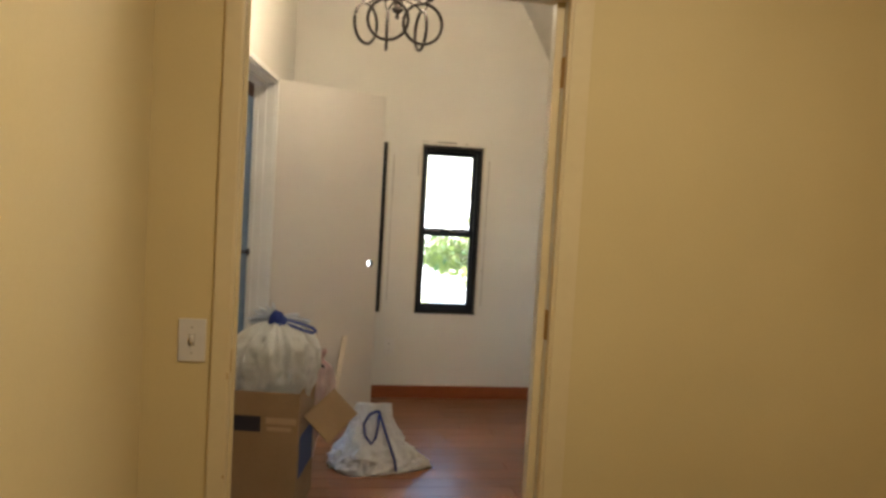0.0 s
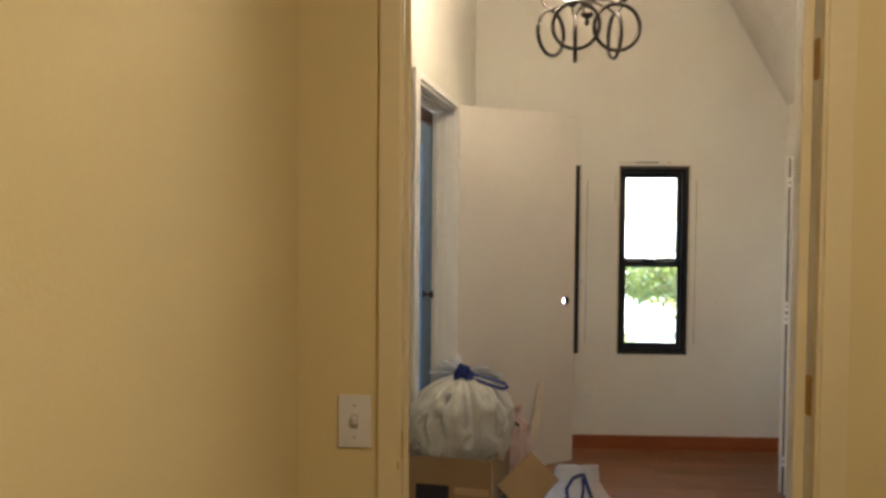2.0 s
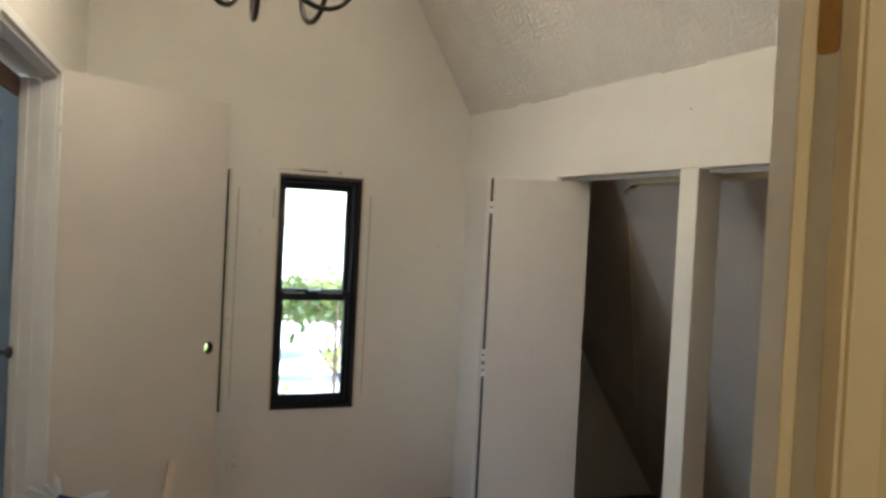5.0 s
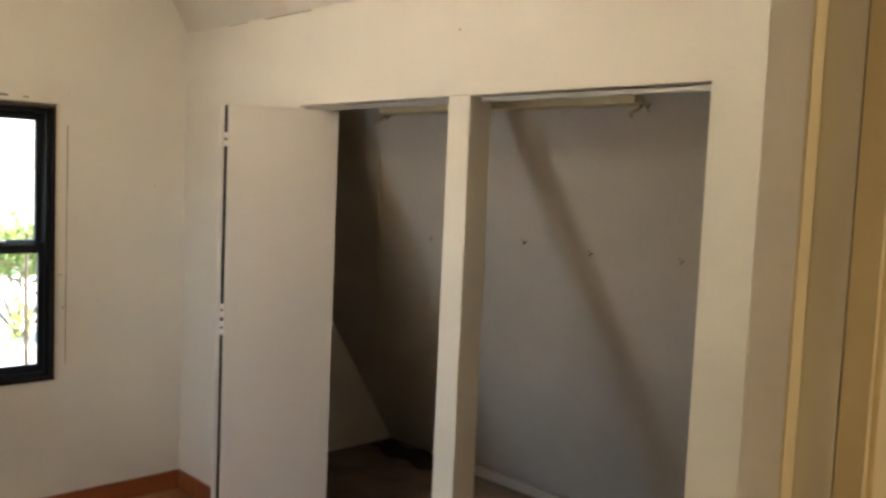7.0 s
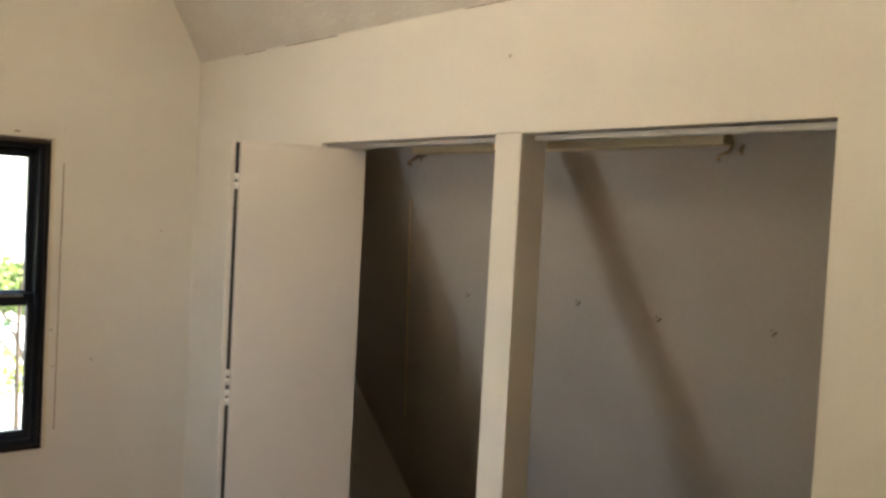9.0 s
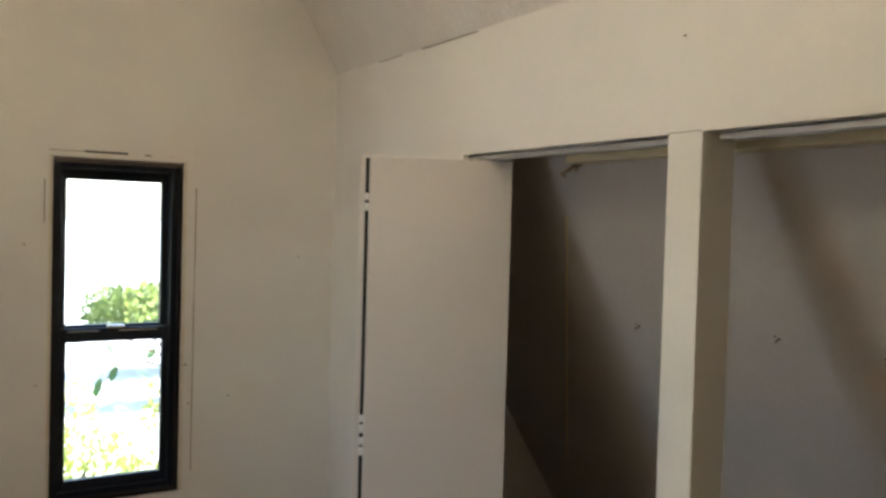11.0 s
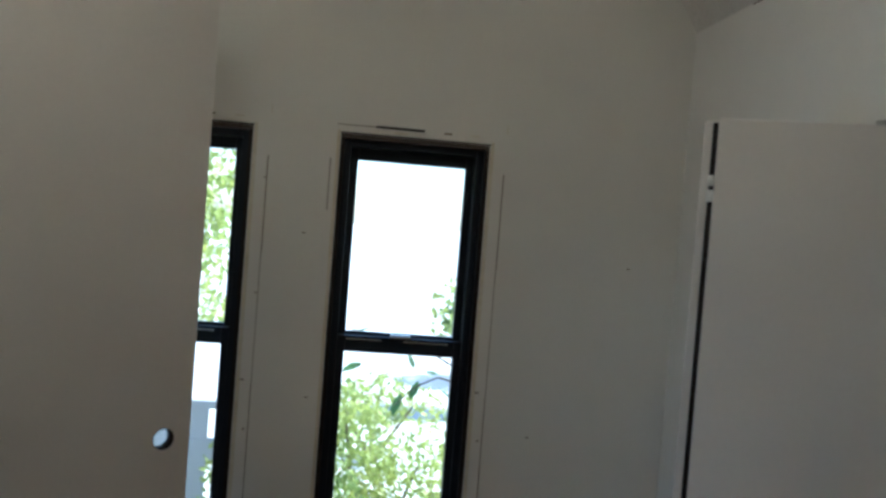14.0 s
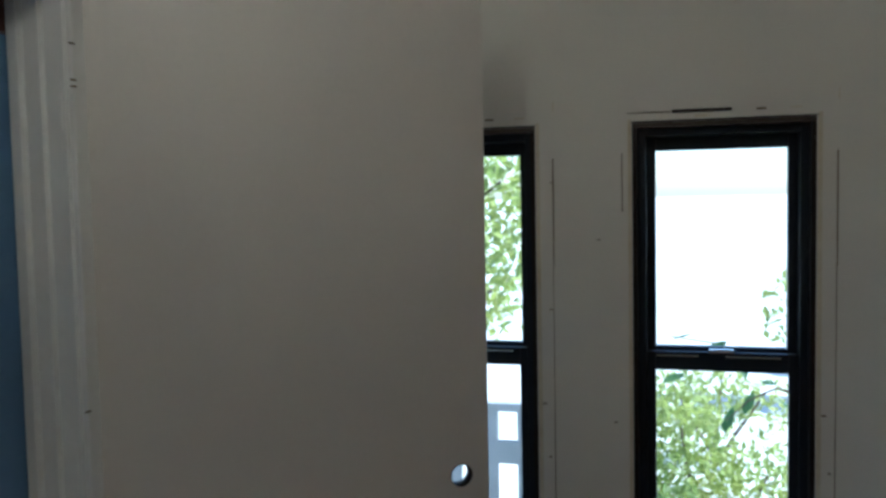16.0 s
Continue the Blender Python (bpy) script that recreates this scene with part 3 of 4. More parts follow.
for y, z in ((-1.120, 1.270), (-1.645, 1.297), (-1.940, 1.280), (-2.300, 1.287)):
    x = on_slope(z)
    bm = rod((x + 0.004, y, z), (x - 0.014, y + 0.004, z - 0.012), 0.0035, 0.002, n=8)
    rod((x + 0.004, y + 0.011, z + 0.005), (x - 0.006, y + 0.012, z + 0.002), 0.0035, 0.002, bm=bm, n=8)
    tagged(part("wall_plug", bm, SCAR), "broken brown wall plug in the closet's sloping back", "wall plug", "closet wall plugs")
structure(part("cord", tube([(on_slope(1.604) - 0.004, -1.01, 1.604), (on_slope(1.10) - 0.004, -0.654, 1.10), (on_slope(0.61) - 0.004, -0.308, 0.61)], 0.004, n=6), CREAM), "thin cream cord down the closet's sloping back", "cord")
structure(part("baseboard", box(FOOT - 0.075, FOOT - 0.045, -2.95, -0.72, 0.004, 0.05), GREYED), "dull grey wooden strip at the foot of the closet's slope", "baseboard")
# Dark sheet laid where shade lies along the foot of the slope.
cloth = bmesh.new()
rows = []
for i in range(15):
    rows.append([cloth.verts.new((FOOT - 0.24 + 0.17 * k / 11 + 0.02 * math.sin(i), -0.06 - 0.60 * i / 14, 0.012 + 0.035 * math.sin(k / 11 * 3.14) * math.sin(i / 14 * 3.14) + 0.008 * math.sin(i * 1.1 + k * 0.7) + 0.006 * math.sin(i * 0.6 - k * 1.3))) for k in range(12)])
for a, b in zip(rows, rows[1:]):
    for k in range(11):
        cloth.faces.new((a[k], a[k + 1], b[k + 1], b[k]))
bmesh.ops.solidify(cloth, geom=cloth.faces[:], thickness=0.006)
tagged(part("cloth", cloth, SHADESHEET, smooth=True), "rumpled dark sheet standing for shade on the closet floor", "cloth")

# small nail holes and chips in the walls
wall_n, wall_e = bpy.data.objects["wall_north"], bpy.data.objects["wall_east"]
rng = random.Random(8)
for x, z in ((-0.200, 1.611), (-0.204, 1.287), (-0.043, 1.002), (-0.083, 1.465), (0.86, 1.43), (0.60, 0.92)):
    part("nail_hole", box(x - 0.005, x + 0.004, -0.0015, 0.001, z - 0.0015, z + 0.0015), SCAR, wall_n)
for y, z in ((-1.78, 1.98),):
    part("nail_hole", box(EAST - 0.0015, EAST + 0.001, y - 0.004, y + 0.004, z - 0.002, z + 0.002), SCAR, wall_e)

part("crack", box(EAST - 0.0012, EAST + 0.001, Y2, Y1, HEAD + 0.001, HEAD + 0.0025), SCAR, wall_e, "crack over the post")
for y0, y1, h in ((-0.98, -0.66, 0.0025), (-0.52, -0.36, 0.0015), (-1.85, -1.6, 0.0015)):
    part("crack", box(EAST - 0.0030, EAST + 0.001, y0, y1, EAVE - 0.0045 - h, EAVE - 0.0045), SCAR, wall_e, "open joint under the ceiling")

# ---- wall fittings ----
sw = tagged(empty("light_switch", pose(-1.163, HALLFACE, 0.988)), "white plastic toggle light switch", "light switch")
part("plate", box(-0.036, 0.036, -0.006, -0.0003, -0.058, 0.058), PLASTIC, sw, bevel=0.002)
part("toggle", box(-0.005, 0.005, -0.016, -0.006, -0.004, 0.014), PLASTIC, sw, bevel=0.001)
part("slot", box(-0.007, 0.007, -0.0068, -0.0058, -0.016, 0.016), GREYED, sw, "dark switch slot")
for z in (-0.035, 0.035):
    part("screw", rod((0, -0.0055, z), (0, -0.0072, z), 0.003, n=8), GREYED, sw)
ol = tagged(empty("outlet", pose(-0.162, 0, 0.354)), "white plastic wall outlet", "outlet")
part("plate", box(-0.036, 0.036, -0.006, -0.0003, -0.058, 0.058), PLASTIC, ol, bevel=0.002)
for z in (-0.022, 0.022):
    s = part("socket", box(-0.016, 0.016, -0.0075, -0.0058, z - 0.013, z + 0.013), PLASTIC, ol, bevel=0.0005)
    for x in (-0.006, 0.006):
        part("slot", box(x - 0.0012, x + 0.0012, -0.0082, -0.007, z - 0.005, z + 0.006), SLOT, s)

# ---- chandelier ----
CH = Vector((-0.445, -1.765, 2.208))
ch = tagged(empty("chandelier", pose(CH.x, CH.y, CH.z)), "dark bronze ring chandelier with lit glass shades", "chandelier")
part("stem", lathe([(0.0, 0.015), (0.008, 0.02), (0.012, 0.032), (0.006, 0.042), (0.022, 0.052), (0.030, 0.065), (0.018, 0.075), (0.024, 0.09), (0.028, 0.14), (0.024, 0.19), (0.010, 0.205), (0.008, 0.40), (0.0, 0.402)], 16), DARKMETAL, ch, smooth=True)
part("chain", rod((0, 0, 0.40), (0, 0, TOP - CH.z - 0.02), 0.005), DARKMETAL, ch)
part("canopy", lathe([(0.0, TOP - CH.z - 0.045), (0.03, TOP - CH.z - 0.04), (0.06, TOP - CH.z - 0.015), (0.062, TOP - CH.z), (0.0, TOP - CH.z)], 20), DARKMETAL, ch, smooth=True)
R = 0.092
for k in range(5):
    a = radians(72 * k + 174)
    u = Vector((math.cos(a), math.sin(a), 0))
    b = radians((50, -10, 5, -82, 84)[k])
    w = Vector((math.cos(b), math.sin(b), 0))
    c = u * 0.145 + Vector((0, 0, -0.01))
    part("ring", tube([c + R * (math.cos(q) * w + math.sin(q) * Vector((0, 0, 1))) for q in [2 * math.pi * i / 36 for i in range(36)]], 0.0080, n=8, closed=True), DARKMETAL, ch, smooth=True)
    pts = [c + Vector((0, 0, R)), c + Vector((0, 0, R + 0.012)) + u * 0.02, c + Vector((0, 0, R + 0.035)) + u * 0.040, c + Vector((0, 0, R + 0.06)) + u * 0.046]
    part("arm", tube(pts, 0.005), DARKMETAL, ch, smooth=True)
    part("arm", tube([c + Vector((0, 0, R)), c + Vector((0, 0, R + 0.02)) - u * 0.04, Vector((0, 0, 0.12)) + u * 0.02], 0.005), DARKMETAL, ch, smooth=True)
    s = Matrix.Translation(c + u * 0.046 + Vector((0, 0, R + 0.055)))
    part("cup", lathe([(0.0, 0.0), (0.012, 0.0), (0.020, 0.010), (0.030, 0.016), (0.030, 0.024), (0.0, 0.026)], 16, m=s), DARKMETAL, ch, smooth=True)
    part("holder", lathe([(0.0, 0.026), (0.013, 0.026), (0.015, 0.040), (0.013, 0.066), (0.0, 0.068)], 12, m=s), DARKMETAL, ch, smooth=True)
    part("bulb", lathe([(0.0, 0.068), (0.012, 0.070), (0.019, 0.088), (0.020, 0.100), (0.012, 0.115), (0.0, 0.120)], 12, m=s), BULB, ch, "lit bulb", smooth=True)
    part("shade", lathe([(0.0, 0.026), (0.026, 0.028), (0.046, 0.045), (0.058, 0.072), (0.062, 0.105), (0.066, 0.130), (0.062, 0.128), (0.055, 0.075), (0.0, 0.050)], 16, m=s), SHADE, ch, "lit frosted glass shade", smooth=True)

# unseen light added under the hall ceiling to brighten the yellow walls
hl = tagged(empty("hall_fill_light", pose(-0.20, -4.85, 2.42)), "unseen round light added to brighten the hall", "ceiling light")
part("base", lathe([(0.0, 0.0), (0.17, 0.0), (0.17, -0.02), (0.0, -0.02)], 24), DARKMETAL, hl)
part("diffuser", lathe([(0.155, -0.021), (0.15, -0.05), (0.11, -0.08), (0.0, -0.095)], 24), HALLGLOW, hl, "glowing bowl of the added hall light", smooth=True)

# ---- cardboard box and bags ----
BOX = tagged(empty("cardboard_box", pose(-0.826, -2.205, 0, 0, 0, -12)), "open brown cardboard box full of bags", "box")
bw, bd, bh, th = 0.47, 0.40, 0.540, 0.006
part("wall", box(-bw, 0, 0, th, 0, bh), CARD, BOX)
part("wall", box(-bw, 0, bd - th, bd, 0, bh), CARD, BOX)
part("wall", box(-th, 0, th, bd - th, 0, bh), CARD, BOX)
part("wall", box(-bw, -bw + th, th, bd - th, 0, bh), CARD, BOX)
part("bottom", box(-bw + th, -th, th, bd - th, 0, th), CARD, BOX)
part("print", box(-0.290, -0.163, -0.0015, 0.0, bh - 0.172, bh - 0.105), INK, BOX, "black printed label bar")
part("print", box(-0.141, -0.01, -0.0012, 0.0, bh - 0.135, bh - 0.108), PALEINK, BOX, "faded printed bar")
part("print", box(-0.135, -0.03, -0.0012, 0.0, bh - 0.165, bh - 0.148), PALEINK, BOX, "faded printed bar")
part("print", box(0.0, 0.0015, 0.04, bd - 0.03, 0.16, 0.34), BLUEINK, BOX, "blue printed panel")


def sheet(pts, thick):
    """A board over four corners."""
    bm = bmesh.new()
    p = [Vector(q) for q in pts]
    n = (p[1] - p[0]).cross(p[2] - p[0]).normalized() * thick
    v = [bm.verts.new(q) for q in p] + [bm.verts.new(q + n) for q in p]
    for f in ((3, 2, 1, 0), (4, 5, 6, 7), (0, 1, 5, 4), (1, 2, 6, 5), (2, 3, 7, 6), (3, 0, 4, 7)):
        bm.faces.new([v[i] for i in f])
    return bm


inv = BOX.matrix_basis.inverted()
part("flap", sheet([inv @ Vector(q) for q in ((-0.803, -2.15, 0.430), (-0.662, -1.93, 0.504), (-0.543, -1.87, 0.373), (-0.685, -2.09, 0.297))], 0.006), CARD, BOX)


def sack(profile, squash, lean, seed, folds=14, depth=0.06, top=None, crumple=0.05):
    """A filled plastic bag: a lathe with pleats that run to its tied neck and sharp creases all over."""
    bm = bmesh.new()
    n, rows = 110, 44
    top = top or squash
    rs = np.interp(np.linspace(0, 1, rows), [p[0] for p in profile], [p[1] for p in profile])
    zs = np.interp(np.linspace(0, 1, rows), [p[0] for p in profile], [p[2] for p in profile])
    rings = []
    for i in range(rows):
        f = i / (rows - 1)
        sx, sy = (a + (b - a) * f for a, b in zip(squash, top))
        ring = []
        for k in range(n):
            a = 2 * math.pi * k / n
            dirn = Vector((math.cos(a), math.sin(a), 0))
            w = noise.noise(Vector((dirn.x * 1.7, dirn.y * 1.7, f * 2.5 + seed)))
            pleat = noise.noise(Vector((dirn.x * folds / 3, dirn.y * folds / 3, f * 1.2 + seed * 3)))
            c1 = abs(noise.noise(Vector((dirn.x * 3 + f * 2, dirn.y * 3 - f * 3, f * 3 + seed * 2))))
            c2 = abs(noise.noise(Vector((dirn.x * 7 - f * 5, dirn.y * 7, f * 8 + seed))))
            ridge = 1 - 2.6 * abs(pleat)
            rise = min(1.0, max(0.0, (f - 0.12) / 0.5))
            r = rs[i] * (1 + 0.10 * w + depth * ridge * rise + crumple * 0.5 * (1 - 4.0 * c1) + crumple * 0.5 * (1 - 4 * c2))
            z = zs[i] + (0.0 if i == 0 else 0.014 * w + crumple * 0.12 * (0.5 - c1))
            ring.append(bm.verts.new((r * dirn.x * sx + lean[0] * f, r * dirn.y * sy + lean[1] * f, max(0.0, z))))
        rings.append(ring)
    for a, b in zip(rings, rings[1:]):
        for k in range(n):
            bm.faces.new((a[k], a[(k + 1) % n], b[(k + 1) % n], b[k]))
    bm.faces.new(rings[0][::-1])
    bm.faces.new(rings[-1])
    return bm


def ribbon(points, width, bm=None):
    """A flat band along a line, given some thickness."""
    bm = bm or bmesh.new()
    pts = [Vector(p) for p in points]
    rows = []
    for i, p in enumerate(pts):
        dd = (pts[min(i + 1, len(pts) - 1)] - pts[max(i - 1, 0)]).normalized()
        s = dd.cross(Vector((0.25, -1, 0.3))).normalized() * width / 2
        u = dd.cross(s).normalized() * 0.0015
        rows.append([bm.verts.new(p + s + u), bm.verts.new(p - s + u), bm.verts.new(p - s - u), bm.verts.new(p + s - u)])
    for a, b in zip(rows, rows[1:]):
        for k in range(4):
            bm.faces.new((a[k], a[(k + 1) % 4], b[(k + 1) % 4], b[k]))
    bm.faces.new(rows[0][::-1])
    bm.faces.new(rows[-1])
    return bm


# large bag in the box
big = tagged(empty("trash_bag", pose(-0.950, -1.985, 0.40)), "full white plastic bag with blue drawstring, in the box", "plastic bag", "plastic bags")
part("film", sack([(0, 0.10, 0.0), (0.12, 0.150, 0.05), (0.33, 0.182, 0.14), (0.52, 0.190, 0.225), (0.68, 0.176, 0.305), (0.82, 0.125, 0.370), (0.92, 0.062, 0.410), (0.97, 0.030, 0.425), (1.0, 0.024, 0.432)], (0.96, 0.64), (0.012, -0.055), 2.0, folds=26, depth=0.17, top=(1.0, 0.85), crumple=0.09), BAG, big, smooth=True)
KNOT = Vector((0.014, -0.072, 0.432))


def ruffle(start, end, reach, flat, count, lift):
    """Gathered film fanning out from the knot in deep pleats."""
    bm = bmesh.new()
    rings = []
    for k in range(count + 1):
        f = k / count
        a = radians(start + (end - start) * f)
        r = reach * (0.82 + 0.18 * math.sin(k * 1.9) + 0.10 * math.sin(k * 0.7 + 1))
        fold = 0.010 if k % 2 else -0.010
        row = []
        for j in range(5):
            q = j / 4
            row.append(bm.verts.new(KNOT + Vector((math.cos(a) * (0.012 + r * q), 0.012 + 0.05 * q + fold * q, math.sin(a) * (0.010 + r * flat * q) - lift * q * q))))
        rings.append(row)
    for a, b in zip(rings, rings[1:]):
        for j in range(4):
            bm.faces.new((a[j], a[j + 1], b[j + 1], b[j]))
    bmesh.ops.solidify(bm, geom=bm.faces[:], thickness=0.0015)
    return bm


# Pleats get a lighter film colour than the body, to offset their shade.
part("gathered_top", ruffle(95, 190, 0.125, 0.62, 22, 0.02), BAGWHITE, big)
part("gathered_top", ruffle(-22, 55, 0.150, 0.50, 18, 0.045), BAGWHITE, big)
bm = ribbon([KNOT + Vector(q) for q in ((-0.022, -0.01, -0.018), (-0.020, -0.022, 0.012), (-0.004, -0.026, 0.036), (0.012, -0.022, 0.030), (0.006, -0.024, 0.004), (-0.012, -0.018, -0.014))], 0.030)
ribbon([KNOT + Vector(q) for q in ((0.000, -0.02, 0.000), (0.024, -0.026, 0.020), (0.034, -0.024, 0.006), (0.026, -0.024, -0.014), (0.002, -0.018, -0.010))], 0.026, bm=bm)
ribbon([KNOT + Vector(q) for q in ((0.010, -0.022, 0.004), (0.055, -0.020, 0.002), (0.110, -0.018, -0.012), (0.158, -0.016, -0.030), (0.170, -0.016, -0.042), (0.156, -0.018, -0.050))], 0.014, bm=bm)
ribbon([KNOT + Vector(q) for q in ((0.156, -0.018, -0.050), (0.120, -0.022, -0.040), (0.070, -0.026, -0.022), (0.018, -0.022, -0.008))], 0.014, bm=bm)
part("drawstring", bm, TIE, big, "bright blue plastic drawstring")

# pinkish bag behind the box
pink = tagged(empty("trash_bag", pose(-0.845, -1.685, 0)), "pinkish white plastic bag tied with a dark string", "plastic bag", "plastic bags")
part("film", sack([(0, 0.08, 0.0), (0.1, 0.090, 0.02), (0.4, 0.092, 0.25), (0.7, 0.122, 0.45), (0.88, 0.080, 0.55), (0.95, 0.028, 0.585), (1.0, 0.045, 0.63)], (0.95, 0.75), (0.11, 0.0), 5.0, depth=0.15, crumple=0.12), BAGPINK, pink, smooth=True)
part("drawstring", ribbon([(0.05, -0.03, 0.612), (0.085, -0.05, 0.590), (0.125, -0.055, 0.575), (0.145, -0.055, 0.560)], 0.010), INK, pink, "dark string")

# flat bag on the floor
low = tagged(empty("trash_bag", pose(-0.425, -1.52, 0)), "slumped white plastic bag with blue drawstring on the floor", "plastic bag", "plastic bags")
film = sack([(0, 0.195, 0.0), (0.08, 0.205, 0.015), (0.30, 0.185, 0.085), (0.55, 0.135, 0.175), (0.8, 0.092, 0.26), (1.0, 0.080, 0.342)], (1.0, 0.74), (-0.015, -0.055), 9.0, folds=9, depth=0.10, top=(1.0, 0.10), crumple=0.13)
for v in film.verts:
    f = max(0.0, 1 - v.co.z / 0.34)
    if v.co.x > 0:
        v.co.y *= 1 - min(0.75, 2.6 * v.co.x) * f
        v.co.x *= 1 + 0.42 * f * f
part("film", film, BAGWHITE, low, smooth=True)
bm = ribbon([(0.012, -0.085, 0.318), (-0.030, -0.085, 0.300), (-0.060, -0.100, 0.255), (-0.052, -0.128, 0.200), (-0.022, -0.142, 0.165), (0.000, -0.130, 0.195), (0.012, -0.108, 0.250), (0.014, -0.088, 0.300)], 0.013)
ribbon([(0.014, -0.084, 0.320), (0.036, -0.105, 0.255), (0.066, -0.135, 0.170), (0.098, -0.152, 0.085), (0.108, -0.150, 0.028)], 0.015, bm=bm)
part("drawstring", bm, TIE, low, "bright blue plastic drawstring")

# pale lath leaning on the open door
tagged(part("wood_lath", sheet([(-0.605, -0.640, 0.0), (-0.570, -0.616, 0.0), (-0.490, -0.452, 0.50), (-0.525, -0.476, 0.50)], 0.006), STRIP), "pale wooden lath leaning on the open door", "wood strip")

# ---- outside ----
bm = bmesh.new()
bmesh.ops.create_grid(bm, x_segments=40, y_segments=40, size=400, matrix=Matrix.Translation((0, 0, -0.42)))
structure(part("ground", bm, CONCRETE), "pale sunlit concrete and gravel ground", "ground")


def leaves(bm, centre, size, count, leaf, rng, flat=0.5):
    for _ in range(count):
        while True:
            p = Vector((rng.uniform(-1, 1), rng.uniform(-1, 1), rng.uniform(-1, 1)))
            if 0.25 < p.length < 1:
                break
        p = Vector(centre) + Vector((p.x * size[0], p.y * size[1], p.z * size[2]))
        e = Euler((rng.uniform(-1.2, 1.2), rng.uniform(-1.2, 1.2), rng.uniform(0, 6.28)))
        l = leaf * rng.uniform(0.6, 1.3)
        q = [p + e.to_matrix() @ Vector(v) for v in ((-l, 0, 0), (0, -l * flat, 0.12 * l), (l, 0, 0), (0, l * flat, 0.12 * l))]
        v = [bm.verts.new(x) for x in q]
        bm.faces.new((v[0], v[1], v[2]))
        bm.faces.new((v[0], v[2], v[3]))


def shrub(name, x, y, clumps, leaf, mat, seed, label, category="shrub"):
    rng = random.Random(seed)
    s = tagged(empty(name, pose(x, y, -0.42)), label, category)
    bm = bmesh.new()
    for cx, cy, cz, sx, sy, sz, n in clumps:
        leaves(bm, (cx, cy, cz), (sx, sy, sz), n, leaf, rng)
    part("crown", bm, mat, s)
    bm = bmesh.new()
    for cx, cy, cz, sx, sy, sz, n in clumps:
        tube([(0.03 * rng.uniform(-1, 1), 0, 0), (cx * 0.4, cy * 0.4, cz * 0.5), (cx, cy, cz + sz * 0.5)], [0.02, 0.014, 0.006], bm=bm, n=6)
    part("trunk", bm, BARK, s)
    return s


def tree(name, x, y, height, crown, leaf, mat, seed, label):
    rng = random.Random(seed)
    s = tagged(empty(name, pose(x, y, -0.42)), label, "tree")
    bm = bmesh.new()
    tube([(0, 0, 0), (0.05, 0.02, height * 0.3), (0.0, 0.08, height * 0.6), (0.1, 0.0, height * 0.9)], [0.12, 0.10, 0.07, 0.03], bm=bm, n=10)
    lb = bmesh.new()
    for i in range(20):
        a, z = rng.uniform(0, 6.28), height * rng.uniform(0.15, 0.95)
        r = crown * rng.uniform(0.35, 1.0)
        tip = Vector((r * math.cos(a), r * math.sin(a), z + 0.3))
        tube([(0, 0.04, z * 0.8), tip * 0.5 + Vector((0, 0, z * 0.45)), tip], [0.04, 0.025, 0.008], bm=bm, n=6)
        leaves(lb, tip, (crown * 0.45, crown * 0.45, crown * 0.32), 620, leaf, rng)
    part("trunk", bm, BARK, s)
    part("crown", lb, mat, s)
    return s


shrub("shrub", 0.25, 2.2, [(-0.55, 0, 0.46, 0.35, 0.3, 0.44, 1900), (-0.14, 0.1, 0.58, 0.30, 0.3, 0.46, 2300), (0.28, 0.15, 0.38, 0.33, 0.3, 0.38, 1600), (0.62, 0.1, 0.26, 0.30, 0.3, 0.30, 900), (0.1, -0.35, 0.24, 0.5, 0.25, 0.28, 1200)], 0.024, LEAF, 3, "sunlit light green leafy shrub outside the window")
# Darker leaves added low down for the shaded foot of the shrub.
shrub("shrub", 0.15, 1.75, [(-0.45, 0, 0.22, 0.32, 0.22, 0.30, 700), (-0.05, 0.05, 0.34, 0.22, 0.2, 0.34, 620), (0.35, 0, 0.20, 0.34, 0.22, 0.26, 620)], 0.030, LEAF_MID, 23, "low shrub added in darker green for shade at the foliage's foot")
shrub("shrub", 0.35, 4.4, [(-0.3, 0, 0.45, 0.3, 0.25, 0.24, 380), (0.05, 0.1, 0.50, 0.3, 0.25, 0.22, 340), (0.35, 0, 0.42, 0.25, 0.25, 0.22, 220)], 0.032, LEAF, 6, "low sunlit green shrub beside the driveway")
shrub("hedge", 3.4, 8.2, [(-1.2, 0, 0.75, 0.8, 0.6, 0.3, 900), (-0.2, 0.2, 0.75, 0.9, 0.6, 0.4, 900), (0.9, 0, 0.45, 0.9, 0.6, 0.4, 900), (1.9, 0.2, 0.5, 0.8, 0.6, 0.4, 800)], 0.06, LEAF_MID, 7, "dense green hedge across the driveway")
tree("tree", -1.9, 4.6, 3.4, 1.6, 0.05, LEAF, 11, "leafy green tree beyond the railing")
shrub("shrub", 2.35, 6.4, [(-0.95, 0, 1.00, 0.35, 0.4, 0.26, 700), (-0.5, 0, 1.02, 0.40, 0.4, 0.28, 800), (0.0, 0, 0.98, 0.45, 0.4, 0.28, 900), (0.6, 0, 0.92, 0.5, 0.4, 0.30, 800), (1.2, 0, 0.9, 0.5, 0.4, 0.32, 700)], 0.045, LEAF_MID, 13, "broad green shrub in the yard")
tree("tree", -6.5, 1.5, 4.0, 1.8, 0.07, LEAF, 17, "leafy green tree beside the house")

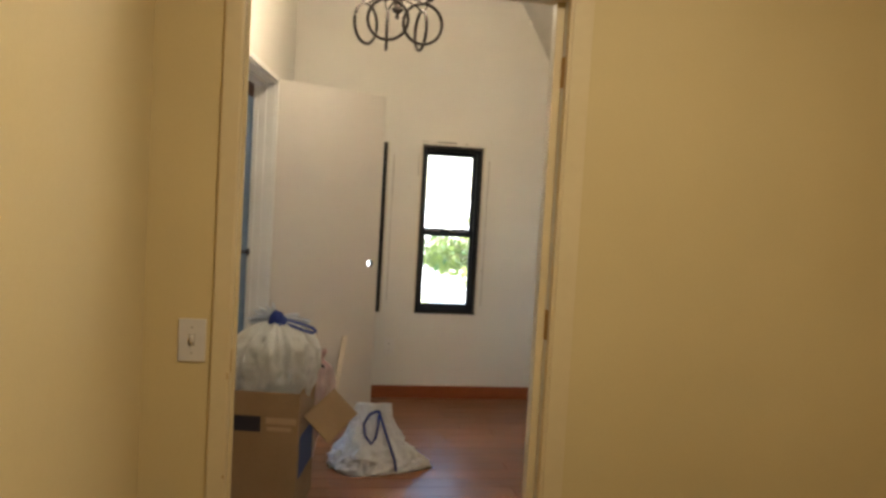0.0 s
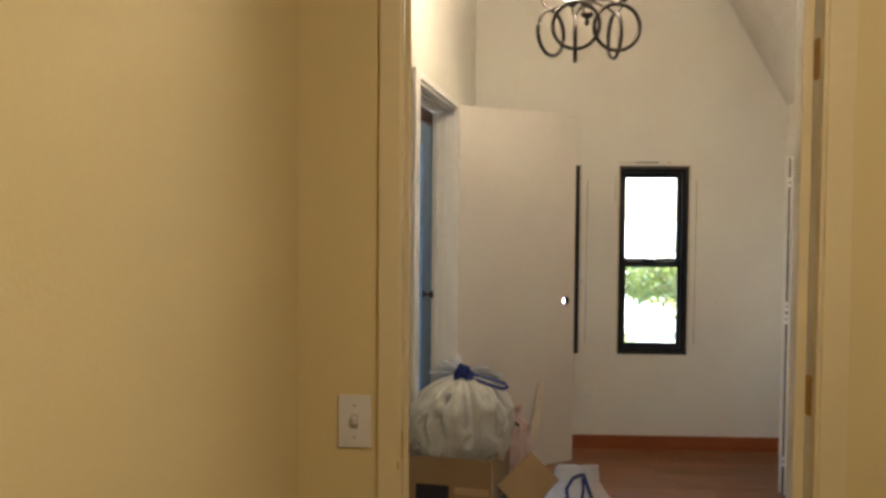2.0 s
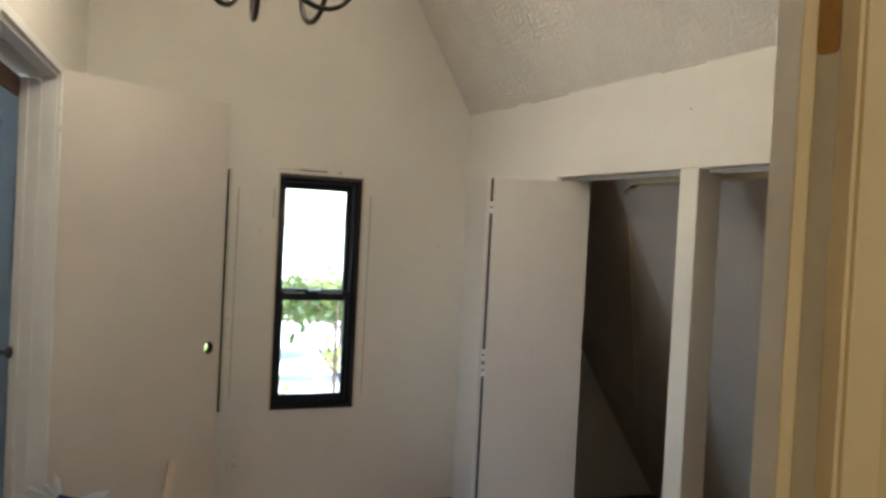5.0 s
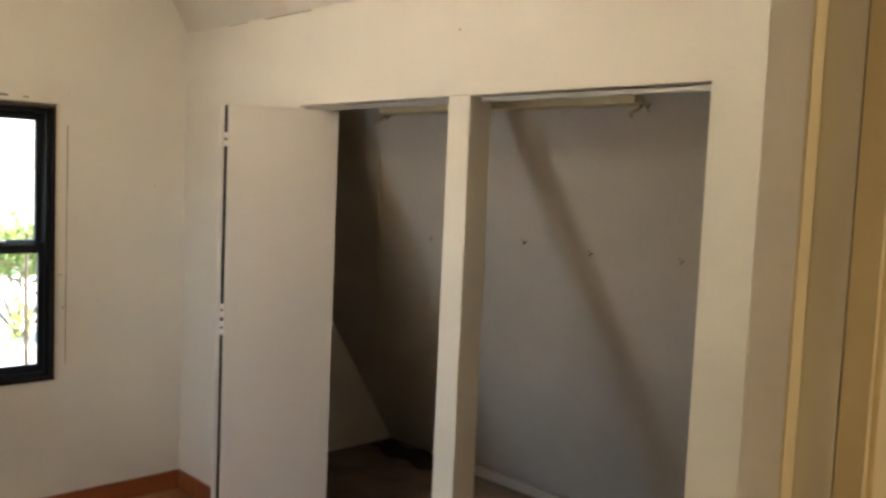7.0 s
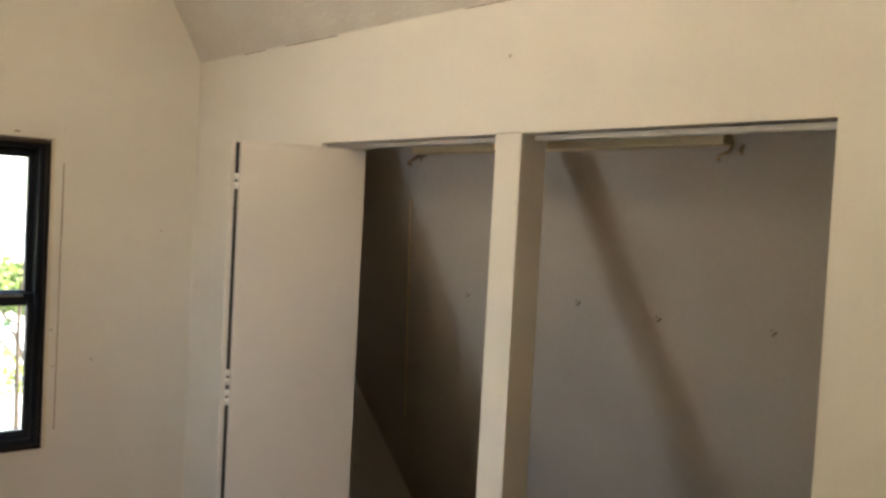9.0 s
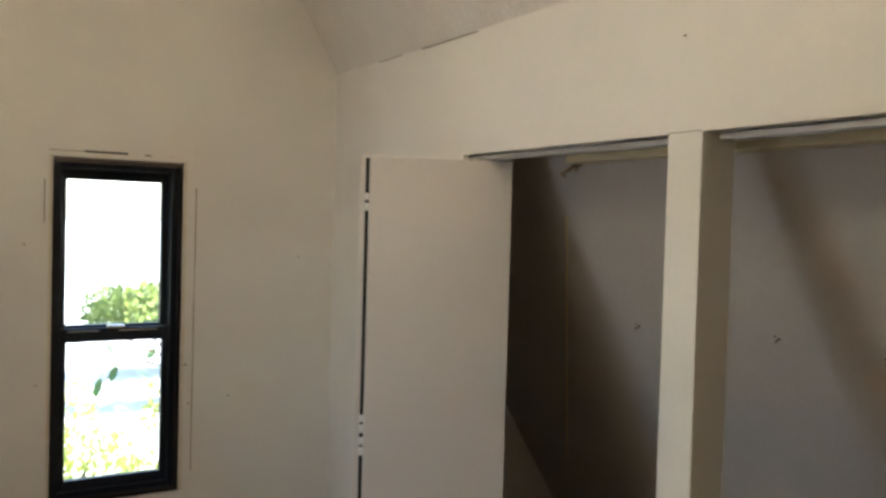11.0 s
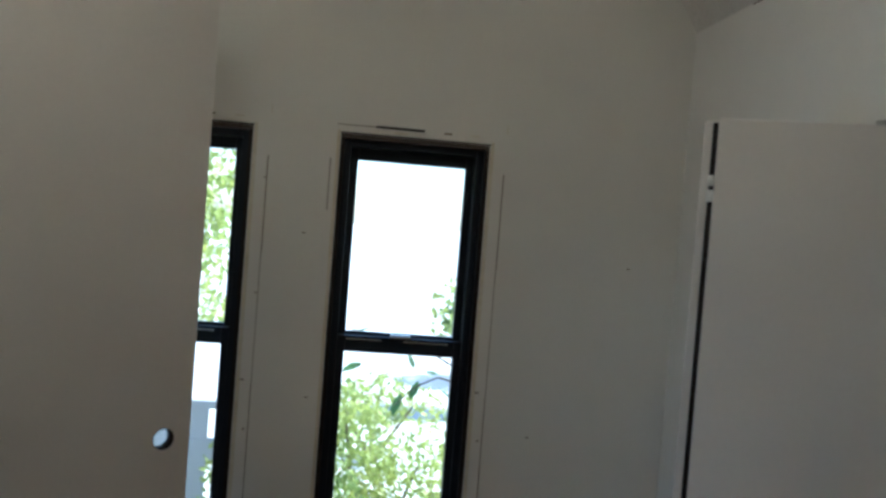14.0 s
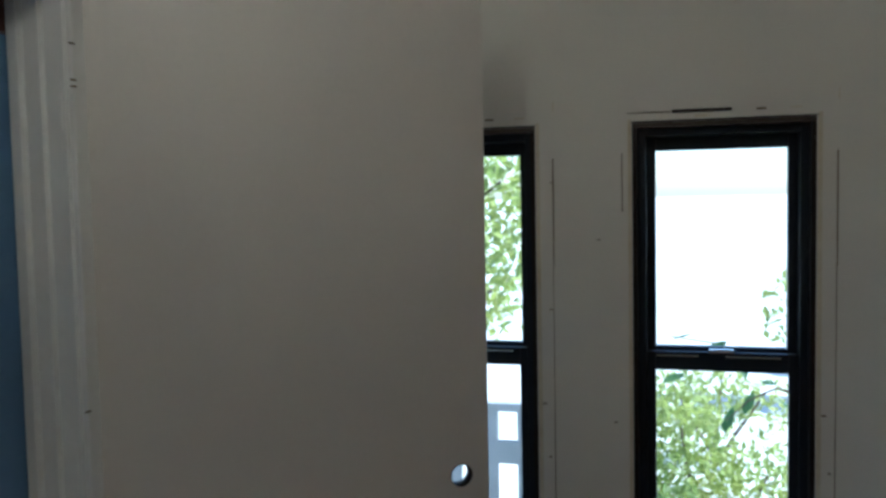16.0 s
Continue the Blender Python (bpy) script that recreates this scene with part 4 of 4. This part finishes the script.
# branch with dark leaves close to the window
br = tagged(empty("sapling", pose(0.52, 0.62, 0)), "thin sapling with dark green leaves near the window", "sapling")
bm = tube([(0.03, 0, -0.42), (0.0, 0.01, 0.4), (-0.01, 0, 0.95), (0.0, 0, 1.25)], [0.016, 0.013, 0.009, 0.004], n=6)
tube([(-0.01, 0, 0.98), (-0.16, 0.02, 1.06), (-0.30, 0.03, 1.10), (-0.44, 0.03, 1.12)], [0.005, 0.004, 0.003, 0.002], bm=bm, n=6)
tube([(-0.01, 0, 0.94), (-0.12, 0, 0.97), (-0.20, 0, 0.93), (-0.27, 0, 0.86)], [0.005, 0.004, 0.003, 0.002], bm=bm, n=6)
part("trunk", bm, BARK, br)
rng = random.Random(4)
for x, z, l in ((-0.20, 0.915, 0.05), (-0.26, 0.86, 0.055), (-0.43, 0.985, 0.055), (-0.45, 0.93, 0.045), (-0.12, 1.07, 0.045), (-0.30, 1.09, 0.05), (-0.05, 0.99, 0.045), (-0.40, 1.12, 0.045), (-0.22, 1.02, 0.04), (-0.34, 1.05, 0.04), (-0.08, 0.90, 0.045), (-0.14, 0.98, 0.04)):
    bm = bmesh.new()
    e = Euler((rng.uniform(-0.5, 0.5), rng.uniform(-0.8, 0.8), rng.uniform(0, 3))).to_matrix()
    q = [Vector((x, 0.02, z)) + e @ Vector(v) for v in ((-l, 0, 0), (-0.4 * l, -0.38 * l, 0.05 * l), (0.4 * l, -0.32 * l, 0.05 * l), (l, 0, 0), (0.4 * l, 0.32 * l, 0.05 * l), (-0.4 * l, 0.38 * l, 0.05 * l))]
    v = [bm.verts.new(p) for p in q]
    bm.faces.new((v[0], v[1], v[2], v[3]))
    bm.faces.new((v[0], v[3], v[4], v[5]))
    part("leaf", bm, LEAF_DARK, br)
bm = bmesh.new()
leaves(bm, (-0.08, 0.02, 1.20), (0.10, 0.09, 0.13), 130, 0.018, rng)
leaves(bm, (-0.03, 0.03, 0.75), (0.07, 0.07, 0.12), 60, 0.022, rng)
part("crown", bm, LEAF, br)

# railing outside the second window; its grey stands for shade
rl = tagged(empty("railing", pose(-1.6, 2.2, -0.42)), "white wooden deck railing, greyed to stand for shade", "railing")
part("rail", box(0, 1.35, -0.03, 0.03, 0.875, 0.918), WHITEWOOD, rl, bevel=0.004)
part("rail", box(0, 1.35, -0.02, 0.02, 0.595, 0.714), WHITEWOOD, rl, bevel=0.004)
part("rail", box(0, 1.35, -0.02, 0.02, 0.15, 0.20), WHITEWOOD, rl, bevel=0.004)
for k in range(7):
    x = 0.135 + k * 0.2
    part("post", box(x - 0.047, x + 0.047, -0.017, 0.017, 0.0, 0.875), WHITEWOOD, rl, bevel=0.003)

# ---- floor planks ----
rng = random.Random(21)
meshes = {}


def plank_mesh(l):
    """One laminate plank, shared by all planks of its length."""
    key = round(l, 3)
    if key not in meshes:
        bm = box(0.0006, l - 0.0006, 0.0006, 0.1294, -0.004, 0.0)
        bmesh.ops.bevel(bm, geom=[e for e in bm.edges if all(v.co.z > -0.001 for v in e.verts)], offset=0.0012, segments=1, affect="EDGES")
        bmesh.ops.recalc_face_normals(bm, faces=bm.faces[:])
        me = bpy.data.meshes.new("plank")
        bm.to_mesh(me)
        bm.free()
        me.materials.append(FLOOR)
        meshes[key] = me
    return meshes[key]


for r in range(28):
    y = -0.13 * (r + 1)
    x, end = -0.95 + 0.14 * (y + 0.065), EAST + 0.04
    if r >= 26:
        x, end = JL - 0.01, JR + 0.01
    l = rng.choice((0.35, 0.55, 0.75, 0.95, 1.15))
    while x < end - 0.02:
        l = min(l, end - x)
        p = new("plank", plank_mesh(l))
        p.parent = floor
        p.location = (x, y, 0)
        x += l
        l = rng.choice((0.9, 1.1, 1.3))
